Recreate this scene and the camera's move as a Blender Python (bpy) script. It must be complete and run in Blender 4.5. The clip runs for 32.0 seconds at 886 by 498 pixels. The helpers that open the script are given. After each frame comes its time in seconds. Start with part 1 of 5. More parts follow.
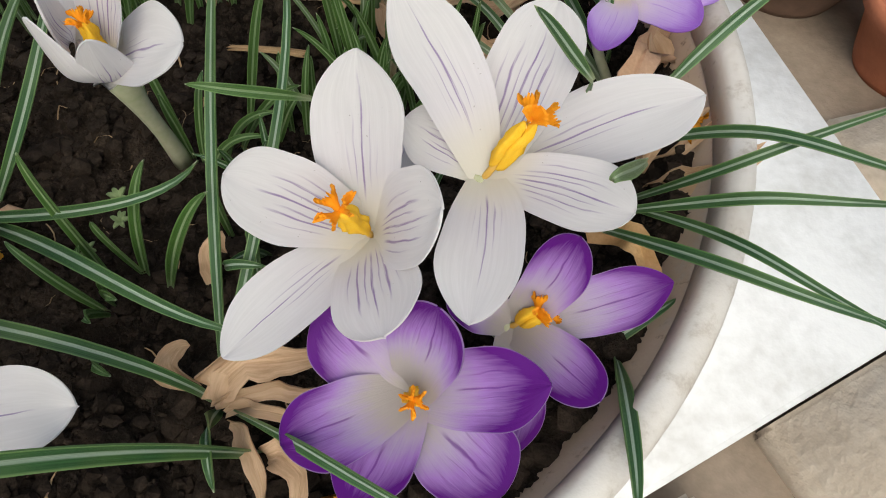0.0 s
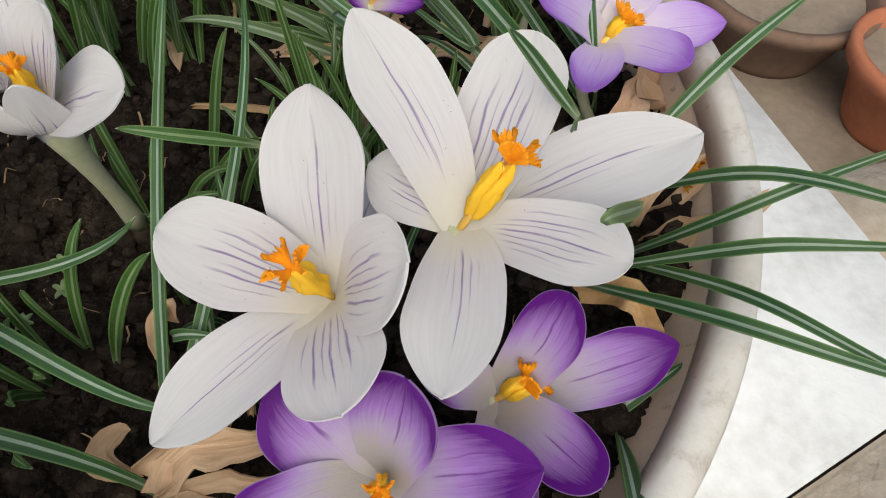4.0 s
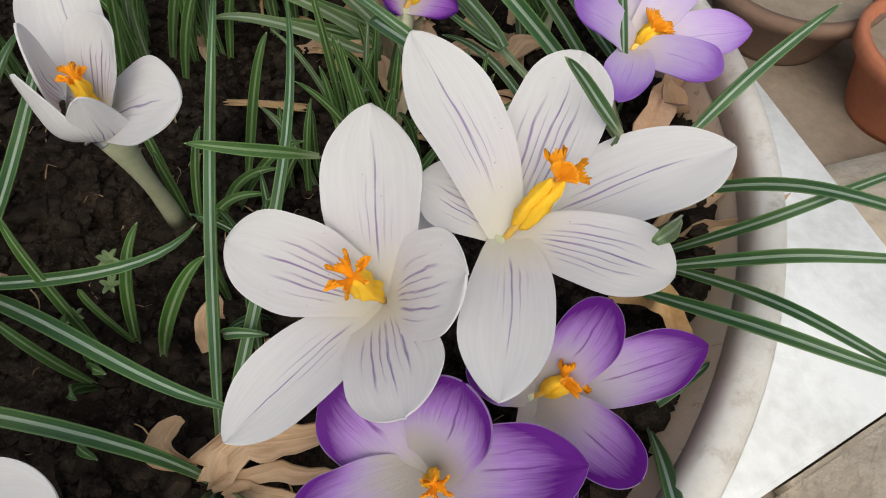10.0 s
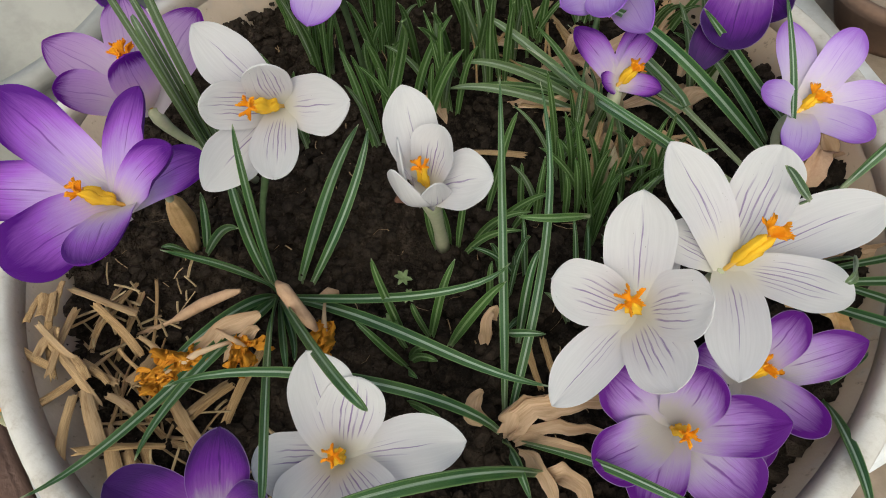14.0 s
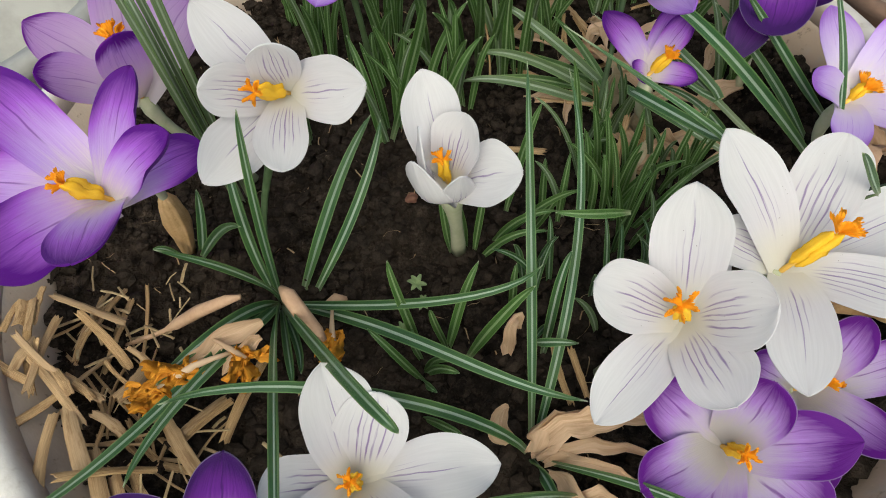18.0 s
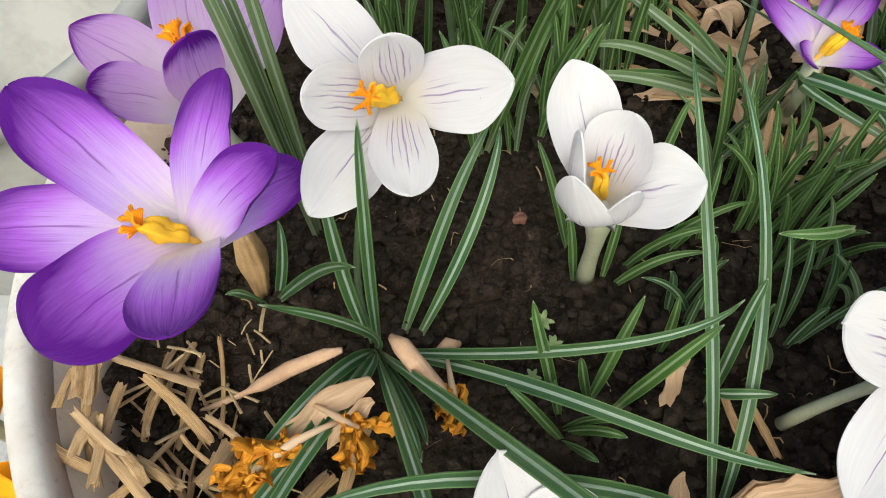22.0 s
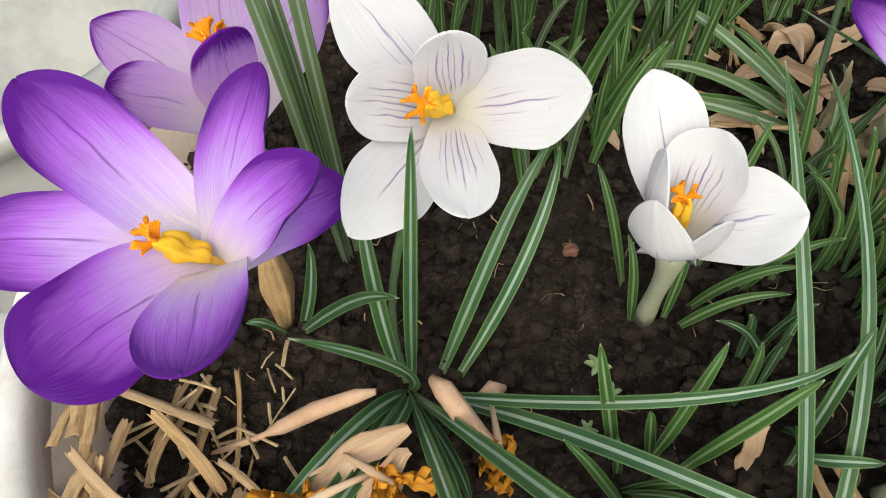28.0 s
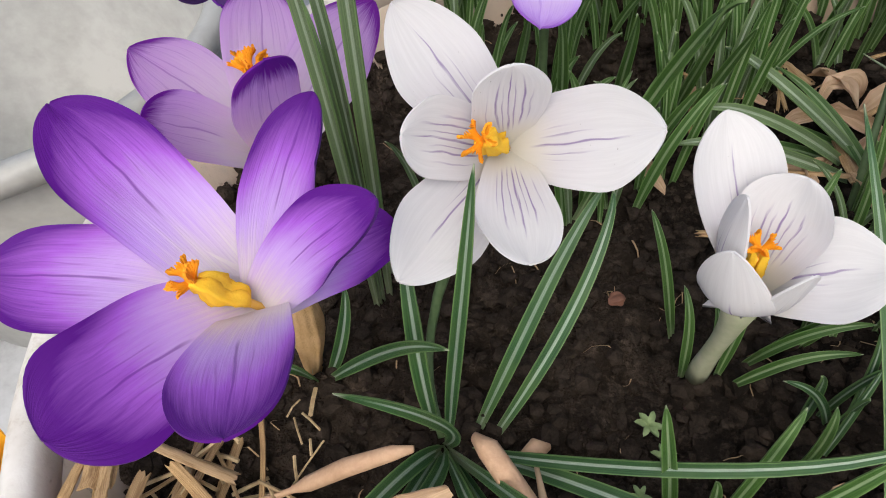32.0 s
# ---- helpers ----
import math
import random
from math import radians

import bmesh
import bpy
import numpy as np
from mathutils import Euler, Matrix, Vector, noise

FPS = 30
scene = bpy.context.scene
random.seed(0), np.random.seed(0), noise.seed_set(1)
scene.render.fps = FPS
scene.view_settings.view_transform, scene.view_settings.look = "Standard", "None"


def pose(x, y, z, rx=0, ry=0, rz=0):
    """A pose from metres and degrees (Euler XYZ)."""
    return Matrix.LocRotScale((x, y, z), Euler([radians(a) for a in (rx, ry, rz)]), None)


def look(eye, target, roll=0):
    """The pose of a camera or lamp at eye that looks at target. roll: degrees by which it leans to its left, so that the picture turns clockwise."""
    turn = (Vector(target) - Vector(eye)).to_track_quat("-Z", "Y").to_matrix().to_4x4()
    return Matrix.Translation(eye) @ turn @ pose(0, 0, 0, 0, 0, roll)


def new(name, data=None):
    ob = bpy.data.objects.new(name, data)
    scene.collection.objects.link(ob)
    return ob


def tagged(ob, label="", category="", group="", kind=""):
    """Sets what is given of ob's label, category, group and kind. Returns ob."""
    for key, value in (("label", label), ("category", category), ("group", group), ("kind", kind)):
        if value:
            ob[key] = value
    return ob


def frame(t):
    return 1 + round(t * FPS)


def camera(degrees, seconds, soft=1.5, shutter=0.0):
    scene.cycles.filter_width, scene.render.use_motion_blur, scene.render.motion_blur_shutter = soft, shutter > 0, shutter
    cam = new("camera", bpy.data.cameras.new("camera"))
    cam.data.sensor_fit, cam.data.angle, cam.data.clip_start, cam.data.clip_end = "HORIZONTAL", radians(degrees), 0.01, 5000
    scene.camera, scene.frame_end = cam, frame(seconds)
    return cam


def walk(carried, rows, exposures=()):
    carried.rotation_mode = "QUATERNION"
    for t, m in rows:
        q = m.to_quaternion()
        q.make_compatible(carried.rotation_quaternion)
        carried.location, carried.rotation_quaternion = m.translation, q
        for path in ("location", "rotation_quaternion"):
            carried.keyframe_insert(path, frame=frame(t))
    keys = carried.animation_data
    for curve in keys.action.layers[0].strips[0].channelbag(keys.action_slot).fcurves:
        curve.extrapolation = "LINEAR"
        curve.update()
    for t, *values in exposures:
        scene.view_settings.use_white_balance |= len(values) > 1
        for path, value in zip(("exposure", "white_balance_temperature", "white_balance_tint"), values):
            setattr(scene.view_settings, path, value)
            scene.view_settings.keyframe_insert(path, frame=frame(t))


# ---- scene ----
cam = camera(65.7, 32.0, soft=1.0)
ROWS = [
    (0, 0.1546, -0.0983, 0.1924, 29.72, -1.75, 3.06),
    (0.5, 0.1584, -0.0956, 0.1852, 30.54, -1.81, 2.68),
    (1, 0.1611, -0.0941, 0.1814, 32.19, -1.94, 2.05),
    (1.5, 0.1605, -0.0906, 0.1765, 33.95, -1.68, 1.62),
    (2, 0.1594, -0.0881, 0.1732, 34.72, -1.42, 1.60),
    (2.5, 0.1596, -0.0888, 0.1738, 34.93, -1.43, 1.56),
    (3, 0.1603, -0.0909, 0.1742, 35.27, -1.51, 1.45),
    (3.5, 0.1596, -0.0902, 0.1742, 35.74, -1.46, 1.69),
    (5.5, 0.1598, -0.0898, 0.1739, 35.69, -1.54, 1.93),
    (6, 0.1603, -0.0900, 0.1739, 35.71, -1.54, 1.89),
    (6.5, 0.1596, -0.0894, 0.1742, 35.61, -1.71, 1.76),
    (7, 0.1587, -0.0881, 0.1748, 35.66, -1.75, 1.76),
    (7.5, 0.1591, -0.0883, 0.1762, 35.58, -1.92, 1.72),
    (8, 0.1589, -0.0884, 0.1749, 35.60, -2.02, 1.74),
    (8.5, 0.1589, -0.0887, 0.1751, 35.65, -2.21, 1.59),
    (9, 0.1564, -0.0864, 0.1729, 35.49, -2.35, 1.54),
    (9.5, 0.1534, -0.0863, 0.1773, 34.66, -2.42, 1.53),
    (10, 0.1478, -0.0892, 0.1843, 33.66, -2.07, 1.82),
    (10.5, 0.1418, -0.0953, 0.1943, 33.25, -1.42, 2.22),
    (11, 0.1377, -0.0992, 0.2064, 33.18, -1.03, 2.17),
    (11.5, 0.1311, -0.1045, 0.2227, 33.09, 0.43, 2.48),
    (12, 0.1263, -0.1161, 0.2440, 33.04, 1.57, 2.75),
    (12.5, 0.1195, -0.1225, 0.2555, 32.66, 3.25, 3.41),
    (13, 0.1126, -0.1243, 0.2600, 32.12, 3.73, 3.63),
    (13.5, 0.1043, -0.1235, 0.2640, 31.60, 4.17, 4.04),
    (14, 0.0965, -0.1183, 0.2593, 31.46, 4.41, 4.48),
    (14.5, 0.0911, -0.1150, 0.2528, 30.96, 4.68, 4.98),
    (16.5, 0.0896, -0.1195, 0.2530, 30.41, 4.19, 5.08),
    (17, 0.0900, -0.1193, 0.2504, 30.37, 4.00, 4.78),
    (17.5, 0.0883, -0.1159, 0.2447, 31.29, 3.38, 4.12),
    (18, 0.0826, -0.1102, 0.2395, 32.27, 3.53, 3.88),
    (18.5, 0.0729, -0.1036, 0.2370, 32.91, 3.71, 3.57),
    (19, 0.0648, -0.0990, 0.2330, 33.08, 4.11, 3.07),
    (19.5, 0.0610, -0.0964, 0.2308, 32.95, 4.31, 2.77),
    (20, 0.0563, -0.0926, 0.2247, 32.74, 4.74, 2.26),
    (20.5, 0.0503, -0.0901, 0.2215, 32.78, 5.07, 2.00),
    (21, 0.0446, -0.0868, 0.2172, 33.06, 5.19, 1.96),
    (21.5, 0.0409, -0.0842, 0.2126, 33.17, 5.36, 2.08),
    (22, 0.0398, -0.0831, 0.2085, 33.16, 5.50, 2.19),
    (22.5, 0.0367, -0.0812, 0.2055, 33.28, 5.49, 2.39),
    (23, 0.0345, -0.0801, 0.2065, 33.53, 5.38, 2.84),
    (23.5, 0.0327, -0.0786, 0.2069, 34.91, 5.31, 3.23),
    (24, 0.0327, -0.0777, 0.2074, 36.28, 5.34, 3.65),
    (24.5, 0.0329, -0.0775, 0.2076, 37.04, 5.22, 3.99),
    (25, 0.0325, -0.0764, 0.2035, 37.51, 4.93, 4.33),
    (25.5, 0.0322, -0.0756, 0.2007, 37.68, 5.05, 4.29),
    (27.5, 0.0289, -0.0727, 0.1926, 36.29, 5.36, 4.30),
    (28, 0.0283, -0.0721, 0.1905, 36.17, 5.45, 4.42),
    (28.5, 0.0278, -0.0713, 0.1881, 35.78, 5.42, 4.43),
    (29, 0.0273, -0.0713, 0.1881, 35.60, 5.38, 4.65),
    (29.5, 0.0262, -0.0715, 0.1887, 35.74, 5.19, 5.01),
    (30, 0.0258, -0.0710, 0.1881, 35.69, 5.12, 5.13),
    (30.5, 0.0256, -0.0707, 0.1874, 35.63, 5.07, 5.03),
    (31, 0.0217, -0.0683, 0.1866, 35.94, 5.18, 5.18),
    (31.5, 0.0187, -0.0666, 0.1857, 37.41, 5.14, 5.63),
    (32, 0.0178, -0.0649, 0.1831, 39.60, 5.17, 6.09),
]
walk(cam, [(t, pose(x, y, z, rx, ry, rz)) for t, x, y, z, rx, ry, rz in ROWS],
     exposures=[(0, -0.18, 6250, 0), (2.5, -0.20, 6250, 0), (6, -0.25, 6250, 0), (8, -0.20, 6250, 0), (9.5, -0.25, 6250, 0), (11, -0.30, 6250, 0), (12, -0.26, 6250, 0), (13.5, -0.27, 6250, -3), (17, 0.02, 6200, -4), (18, -0.06, 6200, -4), (19.1, 0.36, 6330, -5), (20.5, 0.25, 6330, -5), (23, 0.36, 6150, -1), (25, 0.24, 6150, 0), (29, 0.38, 6200, -3), (32, 0.14, 6060, 4)])

# ---- light: a bright overcast sky ----
world = bpy.data.worlds.new("overcast_sky")
scene.world = world
world.use_nodes = True
wn, wl = world.node_tree.nodes, world.node_tree.links
sky = wn.new("ShaderNodeTexSky")
sky.sky_type = "NISHITA"
sky.sun_disc = False
sky.sun_elevation, sky.sun_rotation = radians(52), radians(180)
sky.air_density, sky.dust_density, sky.ozone_density = 0.7, 7.0, 0.6
wl.new(sky.outputs[0], wn["Background"].inputs[0])
wn["Background"].inputs[1].default_value = 0.19
sun = new("sun", bpy.data.lights.new("sun", "SUN"))
sun.data.energy, sun.data.angle, sun.data.color = 0.90, radians(110), (1.0, 0.97, 0.93)
sun.matrix_world = look((0.07, -0.62, 1.10), (0.07, 0.05, 0.0))

# ---- materials ----


def mat(name):
    m = bpy.data.materials.new(name)
    m.use_nodes = True
    return m, m.node_tree.nodes, m.node_tree.links, m.node_tree.nodes["Principled BSDF"]


def put(links, socket, value):
    if isinstance(value, (int, float)):
        socket.default_value = value
    elif isinstance(value, tuple):
        socket.default_value = (*value, 1.0)
    else:
        links.new(value, socket)


def math_node(n, l, op, a, b=0.0, c=None, clamp=False):
    node = n.new("ShaderNodeMath")
    node.operation, node.use_clamp = op, clamp
    put(l, node.inputs[0], a)
    put(l, node.inputs[1], b)
    if c is not None:
        put(l, node.inputs[2], c)
    return node.outputs[0]


def mix(n, l, fac, a, b, mode="MIX"):
    node = n.new("ShaderNodeMix")
    node.data_type, node.blend_type, node.clamp_factor = "RGBA", mode, True
    put(l, node.inputs[0], fac)
    put(l, node.inputs[6], a)
    put(l, node.inputs[7], b)
    return node.outputs[2]


def noise_node(n, l, scale, detail=4.0, rough=0.55, vec=None, dist=0.0):
    node = n.new("ShaderNodeTexNoise")
    node.inputs["Scale"].default_value, node.inputs["Detail"].default_value = scale, detail
    node.inputs["Roughness"].default_value, node.inputs["Distortion"].default_value = rough, dist
    if vec is None:
        vec = n.new("ShaderNodeTexCoord").outputs["Object"]
    l.new(vec, node.inputs["Vector"])
    return node.outputs["Fac"]


def span(n, l, value, lo, hi, a=0.0, b=1.0):
    node = n.new("ShaderNodeMapRange")
    node.interpolation_type = "SMOOTHSTEP"
    put(l, node.inputs[0], value)
    for i, v in enumerate((lo, hi, a, b)):
        put(l, node.inputs[i + 1], v)
    return node.outputs[0]


def ramp(n, l, fac, stops):
    node = n.new("ShaderNodeValToRGB")
    while len(node.color_ramp.elements) < len(stops):
        node.color_ramp.elements.new(0.5)
    for e, (p, c) in zip(node.color_ramp.elements, stops):
        e.position, e.color = p, (*c, 1.0)
    l.new(fac, node.inputs[0])
    return node.outputs[0]


def bump(n, l, bsdf, height, dist, strength=1.0):
    node = n.new("ShaderNodeBump")
    node.inputs["Distance"].default_value, node.inputs["Strength"].default_value = dist, strength
    l.new(height, node.inputs["Height"])
    l.new(node.outputs[0], bsdf.inputs["Normal"])
    return node.outputs[0]


def thin(m, n, l, bsdf, colour, share, normal=None):
    """Lets light through a thin leaf or petal."""
    out = n["Material Output"]
    tr, ms = n.new("ShaderNodeBsdfTranslucent"), n.new("ShaderNodeMixShader")
    put(l, tr.inputs[0], colour)
    if normal is not None:
        l.new(normal, tr.inputs["Normal"])
    ms.inputs[0].default_value = share
    l.new(bsdf.outputs[0], ms.inputs[1])
    l.new(tr.outputs[0], ms.inputs[2])
    l.new(ms.outputs[0], out.inputs["Surface"])


def petal_uv(n, l):
    sep = n.new("ShaderNodeSeparateXYZ")
    l.new(n.new("ShaderNodeUVMap").outputs[0], sep.inputs[0])
    u = math_node(n, l, "MULTIPLY_ADD", sep.outputs[0], 2.0, -1.0)
    return u, sep.outputs[1], sep


def vein_mask(n, l, u, v, veins, wobble):
    """Dark feathered lines that run up a petal; veins: place across, half width, start, end, strength."""
    total = None
    rnd = n.new("ShaderNodeObjectInfo").outputs["Random"]
    uw = math_node(n, l, "ADD", math_node(n, l, "MULTIPLY_ADD", rnd, 0.14, u), math_node(n, l, "MULTIPLY_ADD", wobble, 0.24, -0.19))
    v = math_node(n, l, "MULTIPLY", v, math_node(n, l, "MULTIPLY_ADD", math_node(n, l, "FRACT", math_node(n, l, "MULTIPLY", rnd, 7.0)), 0.34, 0.88))
    for at, wide, v0, v1, strength in veins:
        d = math_node(n, l, "ABSOLUTE", math_node(n, l, "SUBTRACT", uw, at))
        thinner = math_node(n, l, "MULTIPLY_ADD", v, 0.9, 0.75)
        line = span(n, l, math_node(n, l, "MULTIPLY", d, thinner), wide * 0.2, wide * 1.0, 1.0, 0.0)
        on = math_node(n, l, "MULTIPLY", span(n, l, v, v0, v0 + 0.12), span(n, l, v, v1 - 0.25, v1, 1.0, 0.0))
        one = math_node(n, l, "MULTIPLY", math_node(n, l, "MULTIPLY", line, on), strength)
        total = one if total is None else math_node(n, l, "MAXIMUM", total, one)
    return total


def stretched(n, l, u, v, k):
    comb = n.new("ShaderNodeCombineXYZ")
    rnd = n.new("ShaderNodeObjectInfo").outputs["Random"]
    l.new(math_node(n, l, "MULTIPLY", u, k), comb.inputs[0])
    l.new(v, comb.inputs[1])
    l.new(math_node(n, l, "MULTIPLY", rnd, 37.0), comb.inputs[2])
    return comb.outputs[0]


def white_petal(name, veins):
    m, n, l, b = mat(name)
    u, v, _ = petal_uv(n, l)
    streak = noise_node(n, l, 3.0, 5, 0.6, stretched(n, l, u, v, 5.0))
    wob = noise_node(n, l, 2.5, 2, 0.5, stretched(n, l, u, v, 1.0))
    base = mix(n, l, span(n, l, streak, 0.3, 0.75), (0.72, 0.705, 0.712), (0.77, 0.755, 0.762))
    base = mix(n, l, span(n, l, v, 0.04, 0.34, 0.7, 0.0), base, (0.80, 0.78, 0.62))
    base = mix(n, l, span(n, l, v, 0.15, 0.75, 0.16, 0.0), base, (0.68, 0.62, 0.78))
    mask = vein_mask(n, l, u, v, veins, wob)
    mask = math_node(n, l, "MULTIPLY", mask, span(n, l, streak, 0.28, 0.56, 0.25, 1.0))
    col = mix(n, l, math_node(n, l, "MULTIPLY", mask, 0.95), base, (0.26, 0.18, 0.38))
    dust = span(n, l, noise_node(n, l, 1500, 1, 0.4), 0.76, 0.80, 0.0, 0.55)
    dust = math_node(n, l, "MULTIPLY", dust, span(n, l, noise_node(n, l, 70, 2, 0.5), 0.52, 0.66))
    col = mix(n, l, dust, col, (0.16, 0.12, 0.10))
    l.new(col, b.inputs["Base Color"])
    b.inputs["Roughness"].default_value = 0.5
    b.inputs["Specular IOR Level"].default_value = 0.35
    ridges = noise_node(n, l, 2.0, 3, 0.5, stretched(n, l, u, v, 6.0))
    bump(n, l, b, ridges, 0.00012, 0.3)
    thin(m, n, l, b, col, 0.46)
    return m


def purple_petal(name, base, pale, middle, deep, reach, hem=0.34, dark_line=0.0, share=0.42, rim_pale=0.0):
    """base in the throat, pale above it, middle over the blade, deep towards the tip and along the hem."""
    m, n, l, b = mat(name)
    u, v, _ = petal_uv(n, l)
    au = math_node(n, l, "ABSOLUTE", u)
    streak = noise_node(n, l, 3.0, 6, 0.65, stretched(n, l, u, v, 6.0))
    cloud = noise_node(n, l, 2.6, 3, 0.55, stretched(n, l, u, v, 1.4))
    wob = noise_node(n, l, 2.5, 2, 0.5, stretched(n, l, u, v, 1.0))
    edge = math_node(n, l, "MULTIPLY", math_node(n, l, "POWER", au, 3.6), span(n, l, v, 0.12, 0.62))
    far = math_node(n, l, "MULTIPLY_ADD", edge, hem, v)
    far = math_node(n, l, "ADD", far, math_node(n, l, "MULTIPLY_ADD", streak, 0.24, -0.12))
    far = math_node(n, l, "ADD", far, math_node(n, l, "MULTIPLY_ADD", cloud, 0.22, -0.11))
    far = math_node(n, l, "ADD", far, math_node(n, l, "MULTIPLY_ADD", n.new("ShaderNodeObjectInfo").outputs["Random"], 0.16, -0.06))
    col = ramp(n, l, far, [(0.13, base), (0.36, pale), (reach, middle), (min(0.995, reach + 0.30), deep)])
    line = vein_mask(n, l, u, v, [(0.0, 0.05, 0.30, 1.05, 0.8), (0.26, 0.03, 0.45, 1.0, 0.4), (-0.31, 0.035, 0.4, 1.0, 0.4), (0.58, 0.03, 0.5, 1.0, 0.35), (-0.52, 0.025, 0.55, 1.0, 0.35)], wob)
    col = mix(n, l, math_node(n, l, "MULTIPLY", line, 0.5 + dark_line), col, deep)
    fine = span(n, l, noise_node(n, l, 1.6, 4, 0.65, stretched(n, l, u, v, 16.0)), 0.50, 0.80, 0.0, 0.34)
    col = mix(n, l, math_node(n, l, "MULTIPLY", fine, span(n, l, v, 0.25, 0.6)), col, deep)
    grain = noise_node(n, l, 2600, 2, 0.6)
    if rim_pale:
        col = mix(n, l, span(n, l, au, 0.965, 0.995, 0.0, rim_pale), col, (0.62, 0.50, 0.74))
    l.new(col, b.inputs["Base Color"])
    b.inputs["Roughness"].default_value = 0.52
    b.inputs["Specular IOR Level"].default_value = 0.3
    b.inputs["Sheen Weight"].default_value = 0.10
    ribs = math_node(n, l, "MULTIPLY_ADD", grain, 0.06, noise_node(n, l, 2.0, 4, 0.6, stretched(n, l, u, v, 12.0)))
    bump(n, l, b, ribs, 0.00034, 0.6)
    thin(m, n, l, b, col, share)
    return m


FEATHER = [(0.0, 0.05, 0.12, 0.92, 0.95), (0.17, 0.035, 0.12, 0.78, 0.7), (-0.19, 0.035, 0.1, 0.72, 0.7),
           (0.37, 0.045, 0.16, 0.84, 0.9), (-0.35, 0.045, 0.15, 0.80, 0.9), (0.56, 0.035, 0.2, 0.66, 0.55), (-0.59, 0.03, 0.22, 0.70, 0.5)]
SINGLE = [(0.0, 0.042, 0.12, 0.86, 0.9), (0.19, 0.028, 0.18, 0.62, 0.55), (-0.19, 0.028, 0.18, 0.62, 0.55), (0.36, 0.02, 0.2, 0.5, 0.3), (-0.36, 0.02, 0.2, 0.5, 0.3)]
M_WHITE_IN = white_petal("white_petal_feathered", FEATHER)
M_WHITE_OUT = white_petal("white_petal_single_vein", SINGLE)
M_LILAC = purple_petal("lilac_petal", (0.64, 0.60, 0.58), (0.62, 0.52, 0.72), (0.49, 0.27, 0.69), (0.150, 0.008, 0.29), 0.60, 0.42, 0.3, 0.50, 0.5)
M_PALE = purple_petal("pale_lilac_petal", (0.82, 0.76, 0.77), (0.76, 0.65, 0.87), (0.62, 0.43, 0.83), (0.40, 0.17, 0.68), 0.74, 0.22)
M_ORCHID = purple_petal("orchid_petal", (0.88, 0.82, 0.86), (0.87, 0.77, 0.92), (0.74, 0.50, 0.86), (0.27, 0.03, 0.46), 0.86, 0.16, 0.0, 0.74)
M_VIOLET = purple_petal("violet_petal", (0.80, 0.73, 0.76), (0.65, 0.46, 0.83), (0.45, 0.140, 0.70), (0.125, 0.004, 0.29), 0.67, 0.40, 0.2, 0.50)
M_DARK = purple_petal("dark_violet_petal", (0.50, 0.42, 0.55), (0.26, 0.085, 0.42), (0.150, 0.020, 0.30), (0.042, 0.003, 0.115), 0.56, 0.30, 0.3, 0.40, 0.30)


def simple(name, stops, scale, rough=0.6, relief=0.0005, spec=0.4, through_share=0.0, detail=5):
    m, n, l, b = mat(name)
    f = noise_node(n, l, scale, detail, 0.6)
    g = noise_node(n, l, scale * 6.3, 3, 0.6)
    col = ramp(n, l, math_node(n, l, "MULTIPLY_ADD", g, 0.35, math_node(n, l, "MULTIPLY", f, 0.65)), stops)
    l.new(col, b.inputs["Base Color"])
    b.inputs["Roughness"].default_value = rough
    b.inputs["Specular IOR Level"].default_value = spec
    if relief:
        bump(n, l, b, g, relief, 0.7)
    if through_share:
        thin(m, n, l, b, col, through_share)
    return m


M_STIGMA = simple("orange_stigma", [(0.3, (0.97, 0.37, 0.006)), (0.7, (0.98, 0.48, 0.015))], 300, 0.6, 0.0003, through_share=0.35)
M_ANTHER = simple("yellow_anther", [(0.3, (0.94, 0.53, 0.012)), (0.7, (0.97, 0.64, 0.05))], 400, 0.75, 0.0003, through_share=0.2)
M_STYLE = simple("orange_style", [(0.3, (0.90, 0.50, 0.05)), (0.7, (0.92, 0.62, 0.18))], 200, 0.5, 0.0)
M_TUBE = simple("pale_flower_tube", [(0.3, (0.36, 0.40, 0.22)), (0.7, (0.58, 0.56, 0.42))], 60, 0.5, 0.0002, through_share=0.15)
M_STEM = simple("green_stem", [(0.3, (0.05, 0.09, 0.03)), (0.7, (0.12, 0.17, 0.08))], 60, 0.5, 0.0002)
M_SHEATH = simple("papery_tan_sheath", [(0.25, (0.50, 0.29, 0.11)), (0.75, (0.80, 0.55, 0.29))], 140, 0.7, 0.0006, through_share=0.2)


def fibrous(name, low, high, grey, share=0.0, grain=6.0, relief=0.0004):
    """Dry plant matter with fibres along its length."""
    m, n, l, b = mat(name)
    u, v, _ = petal_uv(n, l)
    fib = noise_node(n, l, 3.0, 6, 0.7, stretched(n, l, u, v, grain))
    blot = noise_node(n, l, 2.2, 4, 0.6, stretched(n, l, u, v, 0.8))
    tone = n.new("ShaderNodeObjectInfo").outputs["Random"]
    col = mix(n, l, span(n, l, fib, 0.3, 0.68), low, high)
    col = mix(n, l, span(n, l, tone, 0.25, 1.0, 0.0, 0.7), col, grey)
    col = mix(n, l, span(n, l, blot, 0.46, 0.68, 0.0, 0.8), col, low)
    l.new(col, b.inputs["Base Color"])
    b.inputs["Roughness"].default_value = 0.68
    b.inputs["Specular IOR Level"].default_value = 0.3
    bump(n, l, b, fib, relief, 0.6)
    if share:
        thin(m, n, l, b, col, share)
    return m


